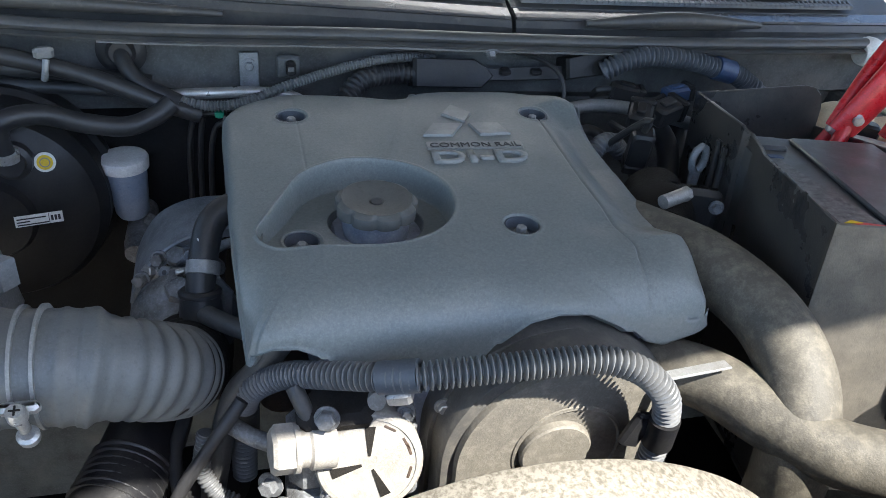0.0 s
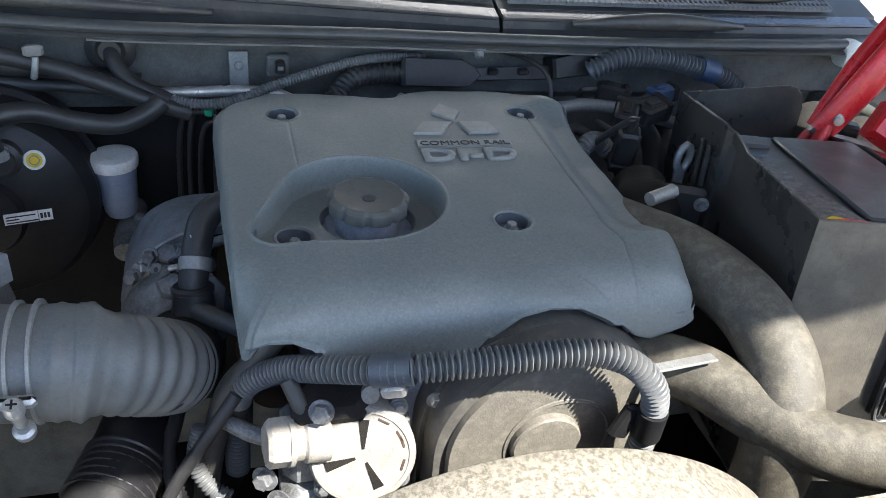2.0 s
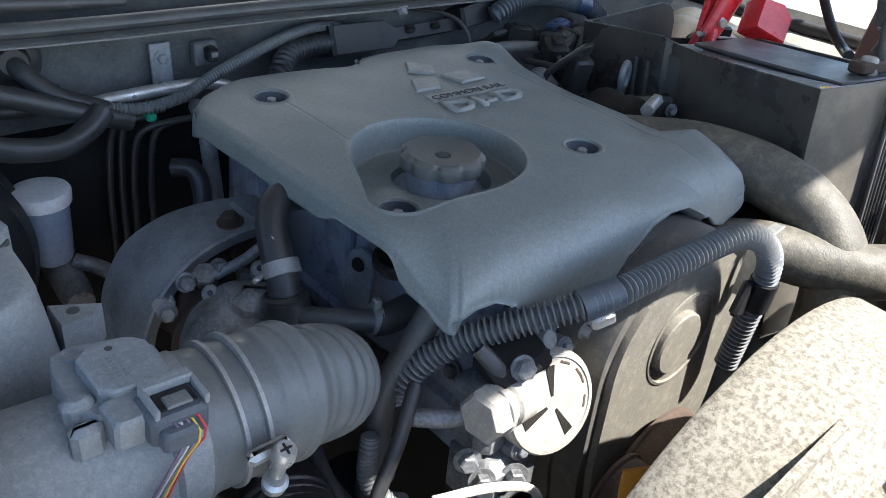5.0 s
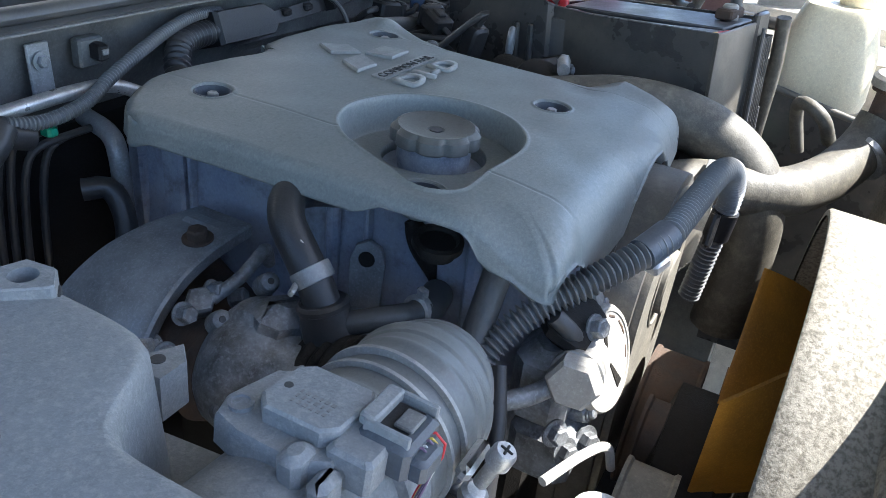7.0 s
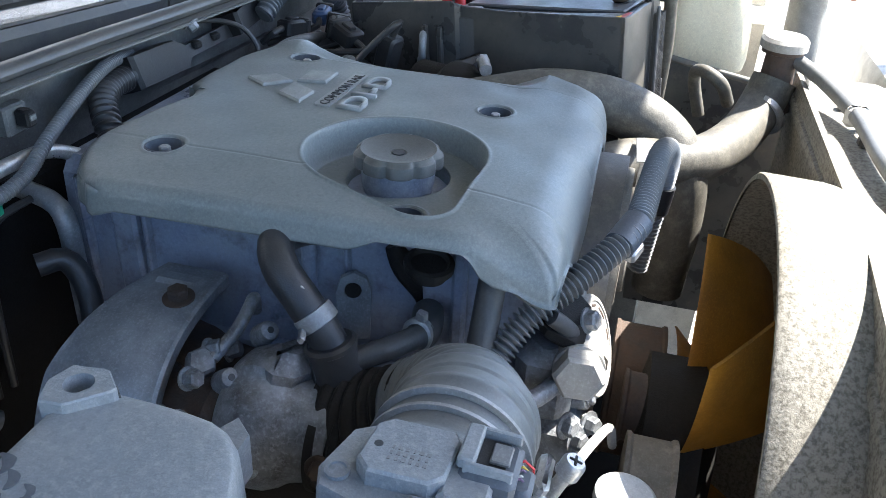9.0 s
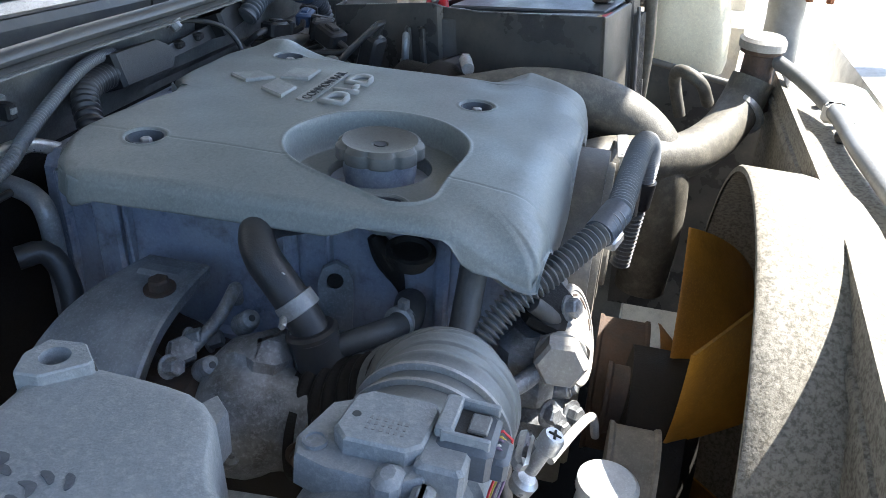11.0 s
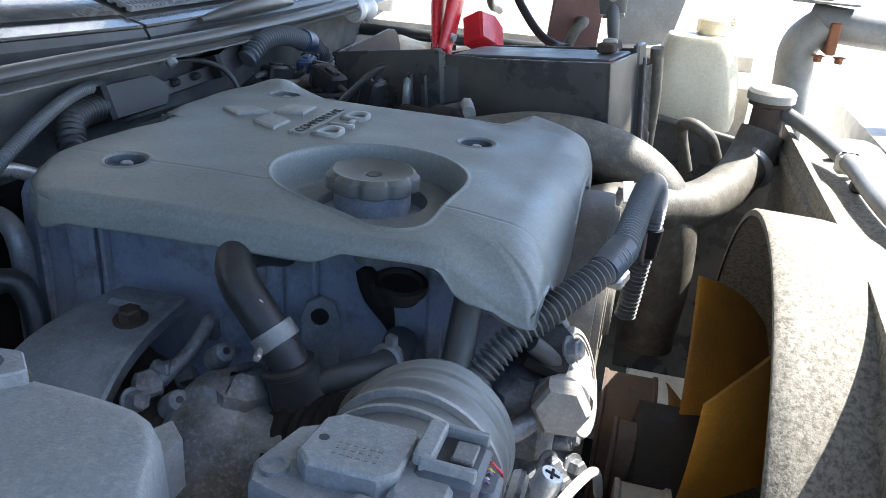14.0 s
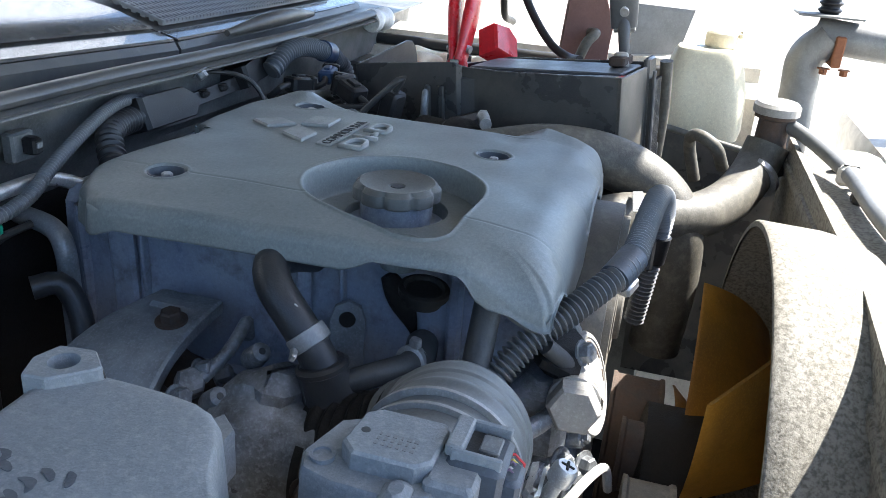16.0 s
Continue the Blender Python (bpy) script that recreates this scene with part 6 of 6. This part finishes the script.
solo("jump_lead", Geo().tube([(0.770, 0.752, 1.215), (0.785, 0.742, 1.245), (0.80, 0.715, 1.25), (0.80, 0.69, 1.21), (0.79, 0.655, 1.15), (0.775, 0.62, 1.11), (0.75, 0.59, 1.098), (0.72, 0.57, 1.10)], 0.0062, 14), "black", "black rubber jump lead cable", "cable")
solo("jump_lead", Geo().tube([(0.66, 0.545, 1.30), (0.68, 0.60, 1.36), (0.72, 0.66, 1.36), (0.80, 0.70, 1.27), (0.90, 0.72, 1.14), (0.99, 0.72, 1.11)], 0.0062, 14), "black", "black rubber jump lead cable", "cable")
tb = thing("terminal_cover", (0.74, 0.71, 1.09), "open red plastic battery terminal cover", "terminal cover")
part("shell", Geo().prism([(-0.026, -0.02), (0.026, -0.024), (0.030, 0.012), (0.012, 0.026), (-0.022, 0.022)], Matrix.Translation((0.742, 0.705, 1.098)) @ pose(0, 0, 0, 60, 20, -30), 0.032, 0.004), "red", tb)
part("rib", Geo().box(Matrix.Translation((0.735, 0.690, 1.10)) @ pose(0, 0, 0, 60, 20, -30), 0.040, 0.004, 0.030, 0.001), "red", tb)
for k, (mt, dz) in enumerate((("wire_r", 0), ("wire_r", 0.006), ("black", -0.006), ("wire_w", 0.010))):
    solo("battery_lead", Geo().tube([(0.675, 0.735, 1.070 + dz), (0.71, 0.722, 1.068 + dz), (0.75, 0.70, 1.062 + dz), (0.79, 0.67, 1.05 + dz), (0.82, 0.62, 1.03)], 0.0036 if k else 0.005, 10), mt, "thin battery lead behind the tray", "wire", "battery leads")
for k, (x, y, z, r) in enumerate(((0.76, 0.80, 1.06, 0.02), (0.80, 0.77, 1.055, 0.018), (0.83, 0.72, 1.05, 0.02), (0.82, 0.83, 1.06, 0.016))):
    solo("taped_loom", Geo().tube([(x - 0.04, y + 0.03, z - 0.02), (x - 0.01, y + 0.01, z + 0.008), (x + 0.02, y - 0.02, z), (x + 0.03, y - 0.06, z - 0.03)], lambda s, q, r=r: r * (0.7 + 0.3 * math.sin(9 * q)), 14, wobble=0.2), "jug", "pale taped wiring loom beside the battery", "wiring loom", "taped looms beside the battery")
solo("fuse_holder", Geo().box(pose(0.715, 0.742, 1.082, 0, 5, -20), 0.04, 0.02, 0.018, 0.003), "black", "black fuse holder beside the clamp", "fuse holder")
solo("drain_hose", Geo().tube([(0.668, 0.452, 1.12), (0.678, 0.446, 1.06), (0.690, 0.445, 0.99), (0.70, 0.445, 0.93), (0.70, 0.445, 0.85)], 0.0085, 14), "hose_dusty", "dusty black drain hose beside the battery tray", "hose")
solo("hose_tape", Geo().tube([(0.6995, 0.445, 0.948), (0.7005, 0.445, 0.930)], 0.0095, 14, n=5), "green", "green tape band on a hose", "tape")

# ---- washer bottle, wing, front bar ----
jug = thing("washer_bottle", (0.83, 0.38, 1.0), "yellowed translucent plastic washer bottle in the sun", "washer bottle")
rows = []
for h, k in ((0.995, 0.96), (1.01, 1.0), (1.065, 0.95), (1.100, 0.80), (1.116, 0.72), (1.121, 0.66), (1.123, 0.4)):
    rows.append([(0.84 + 0.055 * k * math.copysign(abs(math.cos(a)) ** 0.5, math.cos(a)), 0.395 + 0.066 * k * math.copysign(abs(math.sin(a)) ** 0.5, math.sin(a)), h) for a in (2 * math.pi * j / 40 for j in range(40))])
part("bottle", Geo().rings(rows), "jug", jug, "", 40)
part("cap", Geo().lathe((0.845, 0.380, 1.121), (0, 0, 1), [(0, 0.020), (0.006, 0.023), (0.022, 0.023), (0.025, 0.020)], 28), "jug", jug)
part("cap_tab", Geo().box(pose(0.845, 0.354, 1.142), 0.016, 0.010, 0.010, 0.003), "jug", jug)
holder = thing("bottle_holder", (0.78, 0.34, 0.8), "dusty black plastic holder below the washer bottle", "holder")
# holder lengthened forward: the added dark sheet fills the shaded gap beside the shroud
part("panel", Geo().prism([(0.235, 0.60), (0.44, 0.60), (0.455, 1.01), (0.235, 0.972)], Matrix.Translation((0.775, 0, 0)) @ Matrix(((0, 0, 1, 0), (1, 0, 0, 0), (0, 1, 0, 0), (0, 0, 0, 1))), 0.010, 0.002), "box", holder)
part("rim", Geo().tube([(0.779, 0.456, 1.012), (0.779, 0.35, 0.9935), (0.779, 0.236, 0.9745)], 0.0055, 12), "box_dusty", holder, "pale worn rim")

g = Geo()
g.rings([[(x + 0.10 * max(0, 0.6 - y) * 0.4, y, z) for x, z in ((0.93, 0.35), (0.93, 1.035), (0.945, 1.05), (0.985, 1.052), (0.99, 1.075), (1.03, 1.085), (1.14, 1.06), (1.20, 0.98), (1.22, 0.5), (1.2, 0.35))] for y in np.linspace(0.30, 1.9, 24)])
solo("wing_panel_near_battery", g, "radiator", "sunlit pale painted wing panel", "wing", kind="structure")
solo("wing_rubber", Geo().tube([(0.965, 1.15, 1.060), (0.962, 0.8, 1.060), (0.966, 0.5, 1.058), (0.975, 0.38, 1.055)], 0.010, 12), "rubber", "black rubber strip on the wing edge", "rubber strip")
g = Geo()
g.rings([[(x, y, z) for x, z in ((-0.66, 0.35), (-0.66, 1.04), (-0.68, 1.06), (-0.74, 1.09), (-0.86, 1.06), (-0.92, 0.98), (-0.94, 0.35))] for y in np.linspace(-0.02, 1.9, 24)])
solo("wing_panel_near_air_box", g, "radiator", "pale painted wing panel", "wing", kind="structure")
# bay floor, its shade put into the near-black colour
solo("floor_splash_guard", Geo().box(pose(0.14, 0.55, 0.36), 1.6, 1.1, 0.02, 0.004), "pit", "splash guard under the engine, near-black for the bay's deep shade", "splash guard", kind="structure")
solo("inner_wing_panel", Geo().box(pose(0.86, 0.72, 0.72, 0, 4, 0), 0.02, 0.62, 0.62, 0.004), "body", "dusty grey inner wing panel", "inner wing", kind="structure")
lampb = thing("headlamp_back", (0.90, 0.56, 1.05), "red-brown headlamp back panel with a pipe stub", "headlamp back")
part("panel", Geo().prism([(-0.045, -0.05), (0.035, -0.055), (0.045, 0.03), (0.03, 0.07), (-0.03, 0.075)], facing((0.90, 0.585, 1.10), (-1, -0.4, 0.2)), 0.01, 0.003), "brown", lampb)
part("stub", Geo().tube([(0.885, 0.575, 1.118), (0.865, 0.565, 1.120), (0.85, 0.575, 1.108), (0.845, 0.585, 1.08)], 0.008, 14), "hose_dusty", lampb)
solo("corner_panel", Geo().prism([(-0.045, -0.05), (0.03, -0.06), (0.06, 0.05), (-0.05, 0.055)], facing((1.02, 0.475, 1.105), (-1, -0.3, 0.15)), 0.006, 0.002), "bar", "grey plastic corner panel of the lamp", "panel")
bar = thing("front_guard_bar", (1.05, 0.15, 0.6), "grey steel tube guard bar with rusty brackets", "guard bar")
part("upright", Geo().tube([(0.90, 0.245, 0.30), (0.90, 0.247, 0.90), (0.90, 0.252, 1.06), (0.90, 0.252, 1.115), (0.895, 0.225, 1.148)], 0.027, 28), "bar", bar)
part("cross_tube", Geo().tube([(0.905, 0.245, 1.150), (0.89, 0.19, 1.146), (0.88, 0.10, 1.142), (0.86, -0.05, 1.14), (0.80, -0.20, 1.14)], 0.025, 28), "bar", bar)
part("bracket", Geo().box(pose(0.895, 0.215, 1.130, 0, 0, 0), 0.06, 0.014, 0.045, 0.002), "rust", bar, "rusty bracket plate")
for dy in (-0.014, 0.014):
    part("bolt", hex_bolt(Geo(), (0.87, 0.215 + dy, 1.106), (0, 0, -1), 0.006, 0.008), "rust", bar)
part("top_plate", Geo().box(pose(0.90, 0.235, 1.178), 0.07, 0.09, 0.004, 0.001), "bar", bar)
g = Geo()
corrugated(g, [(0.90, 0.235, 1.18), (0.90, 0.235, 1.23), (0.90, 0.235, 1.28)], 0.017, 0.004, 0.010, 18)
part("aerial_spring", g, "black", bar, "black aerial spring")
